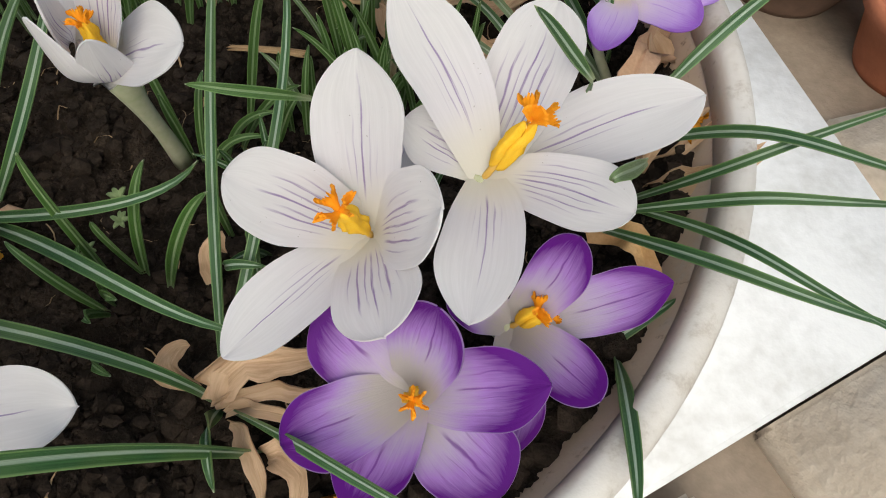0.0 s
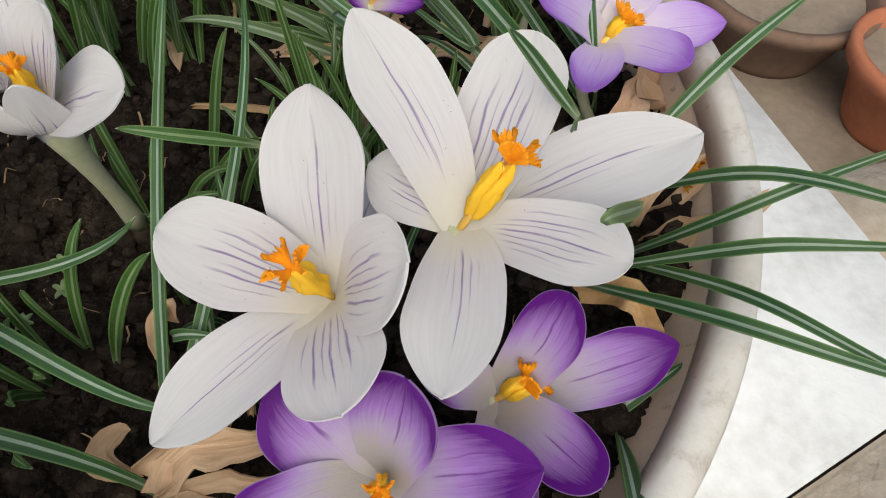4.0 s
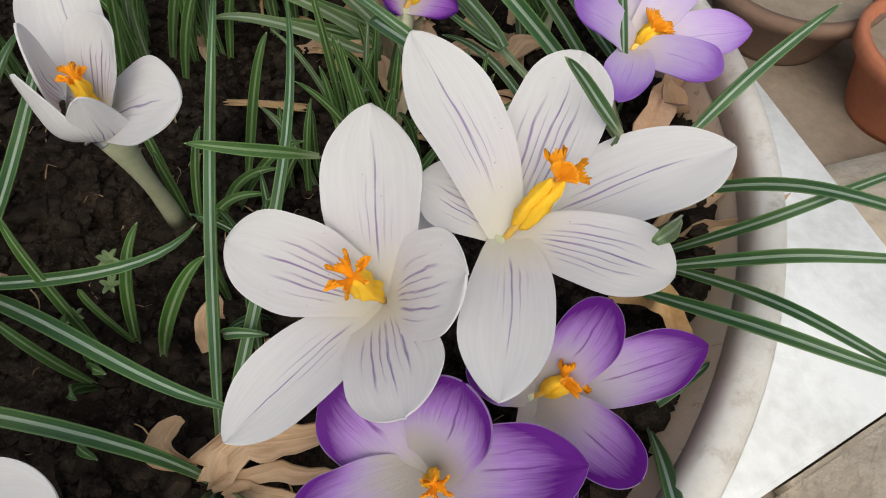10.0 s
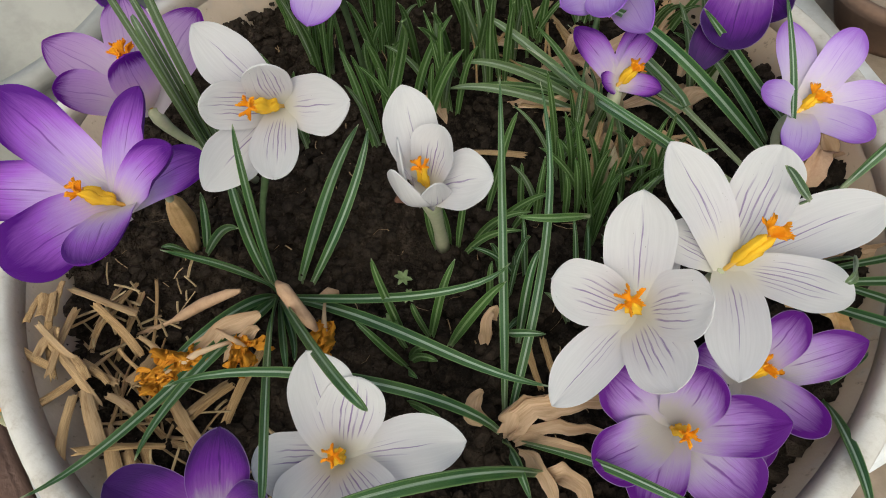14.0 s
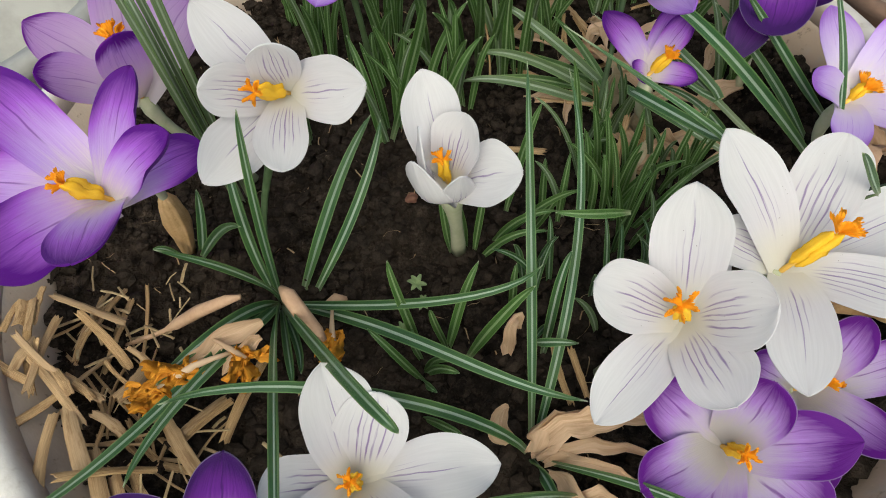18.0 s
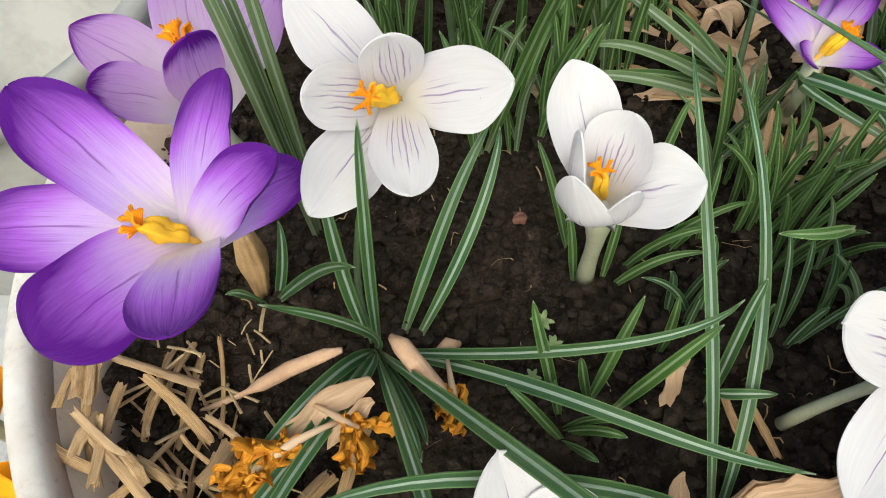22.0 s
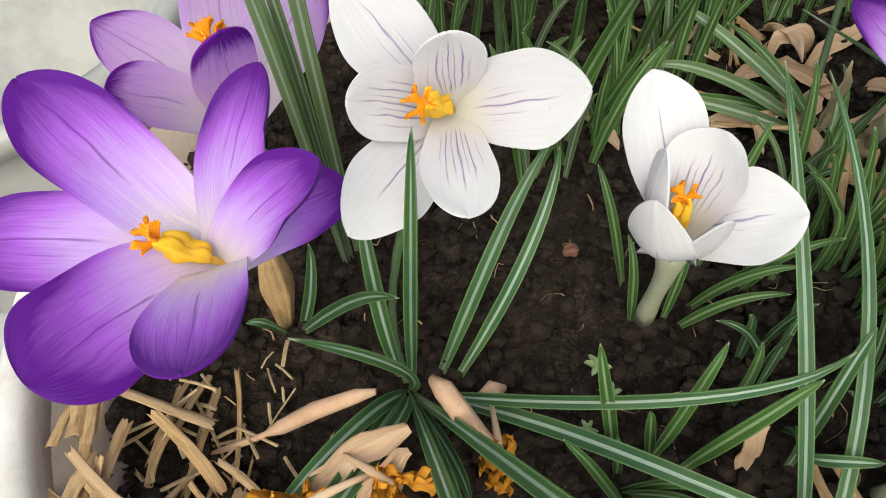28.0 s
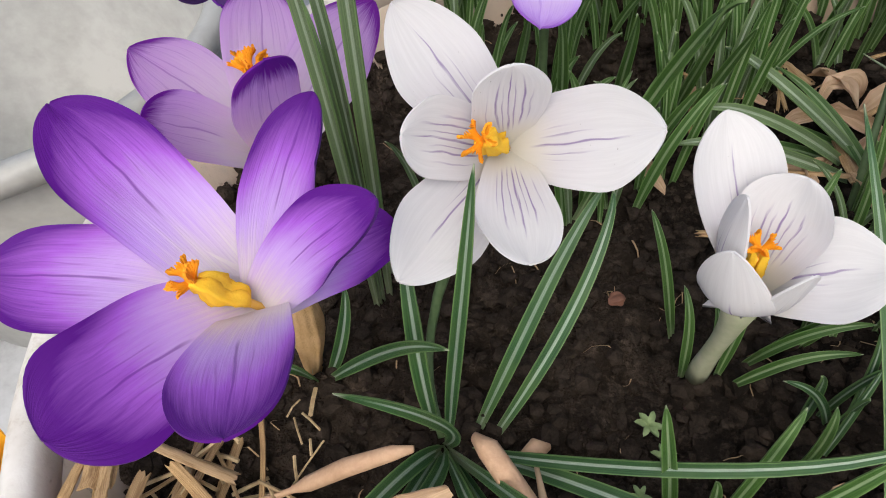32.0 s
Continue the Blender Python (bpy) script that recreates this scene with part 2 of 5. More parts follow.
M_STRAW = fibrous("weathered_straw", (0.21, 0.120, 0.052), (0.60, 0.40, 0.195), (0.38, 0.265, 0.155))
M_CHAFF = simple("fine_straw", [(0.3, (0.13, 0.085, 0.045)), (0.5, (0.36, 0.26, 0.14)), (0.7, (0.62, 0.47, 0.27))], 90, 0.7, 0.0003, 0.3)
M_DRY = fibrous("dry_tan_leaf", (0.53, 0.36, 0.22), (0.76, 0.57, 0.39), (0.64, 0.47, 0.32), 0.35, 1.6, 0.0002)
M_WILT = fibrous("withered_orange_petal", (0.55, 0.19, 0.01), (0.86, 0.42, 0.035), (0.74, 0.34, 0.03), 0.3)
M_WILTP = simple("withered_violet_petal", [(0.25, (0.05, 0.015, 0.12)), (0.7, (0.16, 0.06, 0.30))], 120, 0.55, 0.0008, through_share=0.15)
M_WEED = simple("pale_green_seedling", [(0.3, (0.16, 0.24, 0.08)), (0.7, (0.34, 0.42, 0.20))], 150, 0.5, 0.0003, through_share=0.25)
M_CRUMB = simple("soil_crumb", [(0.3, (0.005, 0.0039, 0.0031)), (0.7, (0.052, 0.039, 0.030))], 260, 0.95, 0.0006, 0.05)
M_BRACT = simple("pinkish_dry_bract", [(0.25, (0.42, 0.25, 0.145)), (0.75, (0.65, 0.44, 0.29))], 130, 0.75, 0.0005, through_share=0.15)
M_COLLAR = simple("pale_leaf_sheath", [(0.3, (0.34, 0.27, 0.16)), (0.7, (0.60, 0.52, 0.38))], 110, 0.6, 0.0004, through_share=0.15)
M_STONE = simple("reddish_pebble", [(0.3, (0.10, 0.04, 0.025)), (0.7, (0.17, 0.08, 0.05))], 150, 0.7, 0.0003)


def leaf_material(name, dark, green, stripe):
    m, n, l, b = mat(name)
    u, v, _ = petal_uv(n, l)
    streak = noise_node(n, l, 4.0, 5, 0.6, stretched(n, l, u, v, 7.0))
    patch = noise_node(n, l, 60, 3, 0.5)
    col = mix(n, l, span(n, l, streak, 0.3, 0.7), dark, green)
    col = mix(n, l, span(n, l, patch, 0.35, 0.7, 0.0, 0.35), col, (0.10, 0.17, 0.045))
    au = math_node(n, l, "ABSOLUTE", math_node(n, l, "ADD", u, math_node(n, l, "MULTIPLY_ADD", streak, 0.10, -0.05)))
    line = math_node(n, l, "MULTIPLY", span(n, l, au, 0.24, 0.46, 0.95, 0.0), span(n, l, v, 0.80, 0.98, 1.0, 0.0))
    line = math_node(n, l, "MULTIPLY", line, math_node(n, l, "MULTIPLY_ADD", n.new("ShaderNodeObjectInfo").outputs["Random"], 0.35, 0.65))
    line = math_node(n, l, "MULTIPLY", line, span(n, l, streak, 0.25, 0.6, 0.6, 1.0))
    col = mix(n, l, line, col, stripe)
    groove = span(n, l, au, 0.0, 0.05, 0.45, 0.0)
    col = mix(n, l, groove, col, green)
    tip = span(n, l, v, 0.965, 1.0, 0.0, 0.9)
    col = mix(n, l, tip, col, (0.55, 0.56, 0.42))
    edge = span(n, l, au, 0.84, 0.97, 0.0, 0.7)
    col = mix(n, l, edge, col, (0.22, 0.34, 0.12))
    col = mix(n, l, span(n, l, v, 0.0, 0.14, 0.8, 0.0), col, (0.36, 0.40, 0.24))
    l.new(col, b.inputs["Base Color"])
    b.inputs["Roughness"].default_value = 0.36
    b.inputs["Specular IOR Level"].default_value = 0.5
    bump(n, l, b, streak, 0.0003, 0.6)
    thin(m, n, l, b, col, 0.24)
    return m


M_LEAF = leaf_material("green_striped_leaf", (0.020, 0.064, 0.020), (0.060, 0.150, 0.052), (0.48, 0.58, 0.47))
M_LEAF_FRESH = leaf_material("fresh_green_leaf", (0.026, 0.076, 0.014), (0.090, 0.190, 0.038), (0.36, 0.47, 0.26))
M_LEAF_FADED = leaf_material("faded_leaf", (0.09, 0.14, 0.065), (0.17, 0.24, 0.12), (0.44, 0.52, 0.40))


def soil_material():
    m, n, l, b = mat("dark_potting_soil")
    tc = n.new("ShaderNodeTexCoord").outputs["Object"]
    big, mid, fine = noise_node(n, l, 14, 4, 0.6, tc), noise_node(n, l, 120, 6, 0.7, tc), noise_node(n, l, 700, 4, 0.7, tc)
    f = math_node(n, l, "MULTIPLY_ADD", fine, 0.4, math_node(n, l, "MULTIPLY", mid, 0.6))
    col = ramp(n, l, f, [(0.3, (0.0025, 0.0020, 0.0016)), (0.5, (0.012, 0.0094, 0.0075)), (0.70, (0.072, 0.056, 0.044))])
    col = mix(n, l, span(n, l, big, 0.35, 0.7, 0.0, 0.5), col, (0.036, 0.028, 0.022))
    # darker towards +x: moisture and the flowers' shade, both put into the colour
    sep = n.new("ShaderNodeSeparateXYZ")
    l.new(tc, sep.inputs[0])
    damp_shade = span(n, l, math_node(n, l, "MULTIPLY_ADD", big, 0.06, sep.outputs[0]), 0.062, 0.108)
    col = mix(n, l, damp_shade, mix(n, l, 1.0, col, (1.9, 1.8, 1.7), "MULTIPLY"), col)
    l.new(col, b.inputs["Base Color"])
    b.inputs["Roughness"].default_value = 0.93
    b.inputs["Specular IOR Level"].default_value = 0.05
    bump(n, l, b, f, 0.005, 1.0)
    return m


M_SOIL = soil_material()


def pot_material(name, clean, worn):
    m, n, l, b = mat(name)
    tc = n.new("ShaderNodeTexCoord").outputs["Object"]
    sep = n.new("ShaderNodeSeparateXYZ")
    l.new(tc, sep.inputs[0])
    stain, grain = noise_node(n, l, 30, 6, 0.65, tc), noise_node(n, l, 300, 4, 0.6, tc)
    col = mix(n, l, span(n, l, stain, 0.35, 0.7), clean, worn)
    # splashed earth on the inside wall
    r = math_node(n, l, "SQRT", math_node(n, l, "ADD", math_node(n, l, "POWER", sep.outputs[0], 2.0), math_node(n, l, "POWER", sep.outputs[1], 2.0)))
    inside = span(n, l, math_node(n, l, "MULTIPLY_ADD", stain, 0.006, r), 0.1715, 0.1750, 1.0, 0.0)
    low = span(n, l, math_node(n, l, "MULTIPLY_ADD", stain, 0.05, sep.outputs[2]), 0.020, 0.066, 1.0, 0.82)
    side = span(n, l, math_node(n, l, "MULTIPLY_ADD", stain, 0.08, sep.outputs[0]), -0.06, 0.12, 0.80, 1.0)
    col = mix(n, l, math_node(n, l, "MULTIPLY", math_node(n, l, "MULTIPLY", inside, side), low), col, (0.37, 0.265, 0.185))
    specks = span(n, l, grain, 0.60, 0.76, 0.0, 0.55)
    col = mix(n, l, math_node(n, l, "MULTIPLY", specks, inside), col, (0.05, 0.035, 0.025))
    scuff = span(n, l, noise_node(n, l, 120, 5, 0.7, tc), 0.52, 0.70, 0.0, 0.6)
    col = mix(n, l, scuff, col, (0.36, 0.31, 0.26))
    l.new(col, b.inputs["Base Color"])
    b.inputs["Roughness"].default_value = 0.72
    b.inputs["Specular IOR Level"].default_value = 0.3
    bump(n, l, b, math_node(n, l, "MULTIPLY_ADD", grain, 0.3, stain), 0.0012, 0.6)
    return m


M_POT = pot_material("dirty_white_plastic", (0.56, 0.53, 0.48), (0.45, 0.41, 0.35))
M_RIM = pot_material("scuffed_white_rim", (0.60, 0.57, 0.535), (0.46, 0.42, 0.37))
M_SLAB = simple("white_stone_slab", [(0.34, (0.58, 0.575, 0.565)), (0.46, (0.68, 0.68, 0.68)), (0.55, (0.745, 0.745, 0.75)), (0.7, (0.77, 0.77, 0.77))], 16, 0.5, 0.0008)
# darker copy of the white slab: brightness in open light lowered by colour
M_SLAB_GREY = simple("dimmed_slab", [(0.36, (0.24, 0.236, 0.23)), (0.48, (0.35, 0.348, 0.345)), (0.62, (0.42, 0.42, 0.42))], 16, 0.6, 0.0008)
M_PAVE = simple("beige_paving", [(0.2, (0.30, 0.24, 0.18)), (0.5, (0.52, 0.44, 0.35)), (0.8, (0.68, 0.61, 0.52))], 16, 0.85, 0.002)
M_DIRT = simple("brown_yard_earth", [(0.2, (0.15, 0.115, 0.085)), (0.6, (0.27, 0.215, 0.165)), (0.85, (0.38, 0.315, 0.25))], 20, 0.9, 0.0012)
M_TERRA = simple("terracotta", [(0.25, (0.30, 0.10, 0.05)), (0.7, (0.44, 0.16, 0.08))], 25, 0.75, 0.0006)
M_CLAY = simple("weathered_clay", [(0.25, (0.11, 0.068, 0.048)), (0.7, (0.19, 0.115, 0.08))], 25, 0.8, 0.0006)
M_BRICK = simple("dull_red_brick", [(0.25, (0.15, 0.085, 0.065)), (0.7, (0.27, 0.17, 0.135))], 40, 0.85, 0.001)
M_TUB = simple("white_tub_plastic", [(0.35, (0.25, 0.245, 0.232)), (0.6, (0.335, 0.33, 0.315))], 16, 0.4, 0.0002)

# ---- building helpers ----


def part(name, bm, material, parent=None, label=""):
    me = bpy.data.meshes.new(name)
    bm.to_mesh(me)
    bm.free()
    for p in me.polygons:
        p.use_smooth = True
    me.materials.append(material)
    ob = new(name, me)
    if parent is not None:
        ob.parent = parent
        ob.matrix_parent_inverse = parent.matrix_world.inverted() if parent.parent is None else Matrix.Translation(-parent.location)
    if label:
        ob["label"] = label
    return ob


def empty(name, at, label, category, group=""):
    ob = new(name)
    ob.location = at
    ob.empty_display_size = 0.02
    tagged(ob, label, category, group)
    bpy.context.view_layer.update()
    return ob


def sheet(rows, thick, along=None):
    """A thin two-sided skin over a grid of (point, normal) rows, closed round its edge, with u across and v along."""
    bm = bmesh.new()
    lay = bm.loops.layers.uv.new("UVMap")
    nv, nu = len(rows), len(rows[0])
    top = [[bm.verts.new(p + q * (thick / 2)) for p, q in row] for row in rows]
    low = [[bm.verts.new(p - q * (thick / 2)) for p, q in row] for row in rows]

    def face(vs, uvs):
        f = bm.faces.new(vs)
        for loop, c in zip(f.loops, uvs):
            loop[lay].uv = c

    def c(i, j):
        return (j / (nu - 1), along[i] if along else i / (nv - 1))
    for i in range(nv - 1):
        for j in range(nu - 1):
            q = [(i, j), (i, j + 1), (i + 1, j + 1), (i + 1, j)]
            face([top[a][b] for a, b in q], [c(*k) for k in q])
            face([low[a][b] for a, b in reversed(q)], [c(*k) for k in reversed(q)])
    ring = [(i, 0) for i in range(nv)] + [(nv - 1, j) for j in range(1, nu)] + [(i, nu - 1) for i in range(nv - 2, -1, -1)] + [(0, j) for j in range(nu - 2, 0, -1)]
    for a, b in zip(ring, ring[1:] + ring[:1]):
        face([top[a[0]][a[1]], top[b[0]][b[1]], low[b[0]][b[1]], low[a[0]][a[1]]], [c(*a), c(*b), c(*b), c(*a)])
    for a, b in zip(ring, ring[1:] + ring[:1]):
        for skin in (top, low):
            edge = bm.edges.get((skin[a[0]][a[1]], skin[b[0]][b[1]]))
            if edge:
                edge.smooth = False
    bmesh.ops.recalc_face_normals(bm, faces=bm.faces)
    return bm


def bez(pts, s):
    pts = [Vector(p) for p in pts]
    while len(pts) > 1:
        pts = [a.lerp(b, s) for a, b in zip(pts, pts[1:])]
    return pts[0]


def tube(path, radii, sides=8, cap=True):
    """A round tube along points."""
    bm = bmesh.new()
    rings, side = [], None
    for i, (p, r) in enumerate(zip(path, radii)):
        t = (Vector(path[min(i + 1, len(path) - 1)]) - Vector(path[max(i - 1, 0)])).normalized()
        side = t.orthogonal().normalized() if side is None else (side - t * side.dot(t)).normalized()
        up = t.cross(side)
        rings.append([bm.verts.new(Vector(p) + (side * math.cos(a) + up * math.sin(a)) * r) for a in (2 * math.pi * k / sides for k in range(sides))])
    for a, b in zip(rings, rings[1:]):
        for k in range(sides):
            bm.faces.new((a[k], a[(k + 1) % sides], b[(k + 1) % sides], b[k]))
    if cap:
        bm.faces.new(rings[0][::-1])
        bm.faces.new(rings[-1])
    return bm


def petal_mesh(base, tip, axis, width, cup=0.16, flare=0.22, sag=0.0, tipness=0.5, twist=0.0, curl=0.0, seed=0, notch=0.0, broad=0.56, own=0.35, waist=0.40, belly=None, roll=0.0, turn_in=1.0, face=None):
    """A petal from the throat to its tip: obovate, hollow towards the flower's axis, with a lightly waved edge."""
    base, tip, axis = Vector(base), Vector(tip), Vector(axis).normalized()
    facing = (axis * own + (Vector((0.09, -0.09, 0.20)) - base).normalized() * (1 - own)).normalized()
    chord = tip - base
    length = chord.length
    ctrl = base + axis * length * flare * 0.55 + chord * (0.5 - 0.28 * flare)
    ctrl2 = base.lerp(tip, 0.72) + axis * length * (0.10 * flare - sag)
    if belly:
        # an upright petal that swells outwards before it rises
        facing = (base - Vector(belly)).normalized()
        facing = (facing + Vector((0, 0, 0.15))).normalized()
        ctrl = ctrl2 = (Vector(belly) * 8 - base - tip) / 6
    if face:
        facing = Vector(face).normalized()
    nv, nu = 26, 17
    rows = []
    rnd = random.Random(seed)
    ph = [rnd.uniform(0, 6.28) for _ in range(4)]
    for i in range(nv):
        v = 1 - (1 - i / (nv - 1)) ** 1.6
        p = bez((base, ctrl, ctrl2, tip), v)
        t = (bez((base, ctrl, ctrl2, tip), min(1, v + 0.02)) - bez((base, ctrl, ctrl2, tip), max(0, v - 0.02))).normalized()
        side = t.cross(facing)
        if side.length < 0.2:
            side = t.cross(facing + chord.normalized() * -0.4)
        side = side.normalized()
        inner = side.cross(t).normalized()
        if twist:
            rot = Matrix.Rotation(twist * v, 3, t)
            side, inner = rot @ side, rot @ inner
        # obovate outline: a short claw, broadest past the middle, a rounded or pointed end
        claw = waist + (1 - waist) * math.sin(min(1.0, v / broad) * math.pi / 2) ** 0.85
        end = 1.0 if v < broad else max(0.0, 1 - ((v - broad) / (1 - broad)) ** (2.6 - tipness)) ** (0.52 + 0.18 * tipness)
        w = width * 0.5 * claw * max(end, 0.05)
        row = []
        for j in range(nu):
            u = 2 * j / (nu - 1) - 1
            wav = 1 + 0.035 * math.sin(7 * v + ph[0]) * u + 0.02 * math.sin(13 * v + ph[1])
            hollow = cup * width * (u * u - 0.25) * (0.7 + 0.6 * (1 - v)) * min(1, end + 0.2)
            ripple = 0.010 * width * math.sin(9 * v + 3 * u + ph[2]) * v
            fold = -0.016 * width * math.exp(-(u / 0.16) ** 2) * v
            lift = curl * width * max(0, v - 0.7) ** 2 * 6
            across, rise = w * u * wav, 0.0
            if roll and u * roll > 0.4:
                # one edge rolls up and over
                bow = abs(roll) * 2.6 * min(1.0, max(0.0, (v - 0.3) / 0.35)) + 1e-4
                turn, r = bow * (abs(u) - 0.4) / 0.6, 0.6 * w / bow
                across = math.copysign(0.4 * w + r * math.sin(turn), u)
                rise = turn_in * r * (1 - math.cos(turn))
            q = p + side * across + inner * (rise + hollow * (w / (width * 0.5)) + ripple + fold + lift)
            if notch and v > 0.82:
                q = q - t * (notch * length * math.exp(-((u - 0.2) / 0.22) ** 2) * (v - 0.82) / 0.18)
            row.append((q, inner))
        rows.append(row)
    return sheet(rows, 0.0005, [1 - (1 - i / (nv - 1)) ** 1.6 for i in range(nv)])


def stigma_lobe(at, axis, out_way, size, seed):
    """One fan of the stigma, rolled like a trumpet, with a fringed end."""
    rnd = random.Random(seed)
    axis, out_way = Vector(axis), Vector(out_way)
    end = (axis * rnd.uniform(0.75, 1.0) + out_way * rnd.uniform(0.55, 0.95)).normalized()
    side = end.cross(axis + out_way * 0.3).normalized()
    back = side.cross(end)
    rows, nv, nu = [], 12, 31
    for i in range(nv):
        v = i / (nv - 1)
        wide = size * (0.13 + 0.56 * v ** 2)
        row = []
        for j in range(nu):
            u = 2 * j / (nu - 1) - 1
            ang = u * (2.7 - 0.9 * v)
            fringe = size * v * v * (0.22 * noise.noise(Vector((u * 6.5, seed * 1.7, 0.0))) + 0.16 * math.sin(34 * u + seed))
            p = at - axis * size * 0.4 + end * (size * 1.45 * v + fringe) + side * math.sin(ang) * wide + back * (math.cos(ang) - 0.3) * wide * 0.8
            p += noise.noise_vector(p * 620 + Vector((seed, 0, 0))) * size * 0.15 * v
            row.append((p, (side * math.sin(ang) + back * math.cos(ang)).normalized()))
        rows.append(row)
    return sheet(rows, 0.0005)


def anther_mesh(a, b, r):
    """Two long pollen sacs side by side, grainy with pollen."""
    d = (b - a).normalized()
    off = d.orthogonal().normalized()
    path = [a.lerp(b, s / 11) + off * (0.25 * r * math.sin(s * 0.9)) for s in range(12)]
    bm = tube(path, [r * k for k in (0.30, 0.70, 0.90, 1.0, 0.95, 1.02, 0.96, 1.0, 0.9, 0.85, 0.65, 0.25)], 14)
    for vtx in bm.verts:
        s = (vtx.co - a).dot(d)
        axis_at = a + d * s
        rad = vtx.co - axis_at
        # a groove along each face, and grains
        lobe = 1 + 0.26 * math.cos(4 * math.atan2(rad.dot(d.cross(off)), rad.dot(off)))
        vtx.co = axis_at + rad * lobe * (1 + 0.35 * noise.noise(vtx.co * 2100) + 0.15 * noise.noise(vtx.co * 700))
    return bm


def crocus(foot, throat, tips, palette, label, group="crocus flowers", pistil=None, aim=None, stems=M_TUBE, anther_r=0.0015, size=1.0, opts=(), sheath=False, stem=1.0, via=None):
    """One crocus in bloom. tips: tip place, width, 'o' or 'i' for an outer or inner petal."""
    throat = Vector(throat)
    plant = empty("crocus", foot, label, "flower", group)
    mean = sum((Vector(t[0]) for t in tips), Vector()) / len(tips) - throat
    axis = Vector(aim).normalized() if aim else mean.normalized()
    for k, (tip, width, kind) in enumerate(tips):
        o = dict(opts[k]) if k < len(opts) and opts[k] else {}
        o.setdefault("cup", 0.09 if kind == "i" else 0.10)
        if palette[0] is not M_WHITE_IN:
            o.setdefault("waist", 0.52)
        o.setdefault("tipness", 0.2 if kind == "i" else 0.85)
        start = throat + (Vector(tip) - throat).normalized() * (0.0012 if kind == "i" else 0.0002)
        part("petal", petal_mesh(start, tip, axis, width, seed=k + 11 * len(palette) + int(abs(throat.x) * 1000), **o), palette[0] if kind == "i" else palette[1], plant)
    foot = Vector(foot)
    low = throat - axis * 0.022
    bend = foot.lerp(low, 0.4) + Vector((0, 0, 0.012))
    if via:
        bend, low = Vector(via[0]), Vector(via[1])
    path = [bez((foot, bend, low, throat), s / 9) for s in range(10)]
    part("flower_tube", tube(path, [stem * r for r in (0.0021, 0.0020, 0.0018, 0.0017, 0.0017, 0.0018, 0.0020, 0.0024, 0.0030, 0.0026)], 10), stems, plant)
    if sheath:
        sp = [bez((foot, bend, low, throat), k) for k in (0.0, 0.06, 0.12, 0.18, 0.24, 0.30, 0.36, 0.42)]
        sp[0].z -= 0.003
        husk = tube(sp, [0.0022, 0.0030, 0.0037, 0.0042, 0.0043, 0.0040, 0.0032, 0.0018], 28)
        husk.verts.ensure_lookup_table()
        for k, vtx in enumerate(husk.verts):
            # long creases that run up the husk, and a crumpled skin
            ring = sp[min(k // 28, len(sp) - 1)]
            vtx.co = ring + (vtx.co - ring) * (1 + 0.16 * math.sin(2.4 * (k % 28)) + 0.08 * math.sin(0.9 * (k % 28) + 1))
            vtx.co += noise.noise_vector(vtx.co * 300) * 0.0007
        part("papery_sheath", husk, M_SHEATH, plant, "torn orange-tan papery sheath")
    if pistil:
        top = Vector(pistil)
        way = (top - throat).normalized()
        reach = (top - throat).length
        style = part("style", tube([throat - way * 0.004, throat + way * reach * 0.5, top - way * 0.006], [0.0009, 0.0008, 0.0008], 6), M_STYLE, plant, "pale orange style")
        side = way.orthogonal().normalized()
        for k in range(3):
            d = Matrix.Rotation(2.09 * k + 0.5, 3, way) @ side
            part("stigma_lobe", stigma_lobe(top - way * 0.003, way, Matrix.Rotation(0.9, 3, way) @ d, 0.0038 * size, k + int(abs(throat.y) * 5000)), M_STIGMA, style, "frilled orange stigma")
            a, b = throat + way * reach * 0.18 + d * 0.0010, throat + way * (reach * (0.76 + 0.05 * k)) + d * 0.0013
            part("anther", anther_mesh(a, b, anther_r * size), M_ANTHER, plant, "yellow anther")
    return plant


def leaf_mesh(pts, width, face=(0.0, -0.6, 0.8), fold=0.35, n=18, seed=0):
    """A strap leaf with a channelled middle and a blunt tip along a bent line."""
    pts = [Vector(p) for p in pts]
    if len(pts) == 3:
        # the middle point lies on the leaf
        pts[1] = pts[1] * 2 - (pts[0] + pts[2]) * 0.5
    elif len(pts) == 4:
        a, b, c, d = pts
        pts = [a, (b * 18 - c * 9 - a * 5 + d * 2) / 6, (c * 18 - b * 9 - d * 5 + a * 2) / 6, d]
    rows = []
    rnd = random.Random(seed)
    roll, ph = rnd.uniform(-0.35, 0.35), rnd.uniform(0, 6)
    for i in range(n):
        v = i / (n - 1)
        p = bez(pts, v)
        t = (bez(pts, min(1, v + 0.02)) - bez(pts, max(0, v - 0.02))).normalized()
        side = t.cross(Vector(face))
        side = side.normalized() if side.length > 0.05 else t.orthogonal().normalized()
        side = Matrix.Rotation(roll * math.sin(2.2 * v + ph * 0.3), 3, t) @ side
        up = side.cross(t).normalized()
        w = width * 0.56 * (0.60 + 0.40 * min(1, v * 4)) * (0.70 + 0.30 * math.sin(math.pi * min(1, v * 1.15 + 0.1))) * (1.0 if v < 0.70 else max(0.02, 1 - ((v - 0.70) / 0.30) ** 2.0) ** 0.8)
        wob = 0.25 * width * math.sin(5 * v + ph) * v * (1 - v)
        row = []
        for u in (-1, -0.62, -0.3, -0.14, 0, 0.14, 0.3, 0.62, 1):
            h = fold * w * (abs(u) ** 1.2) - (0.10 * w if abs(u) < 0.1 else 0)
            row.append((p + side * (w * u + wob) + up * h, up))
        rows.append(row)
    return sheet(rows, 0.0006)


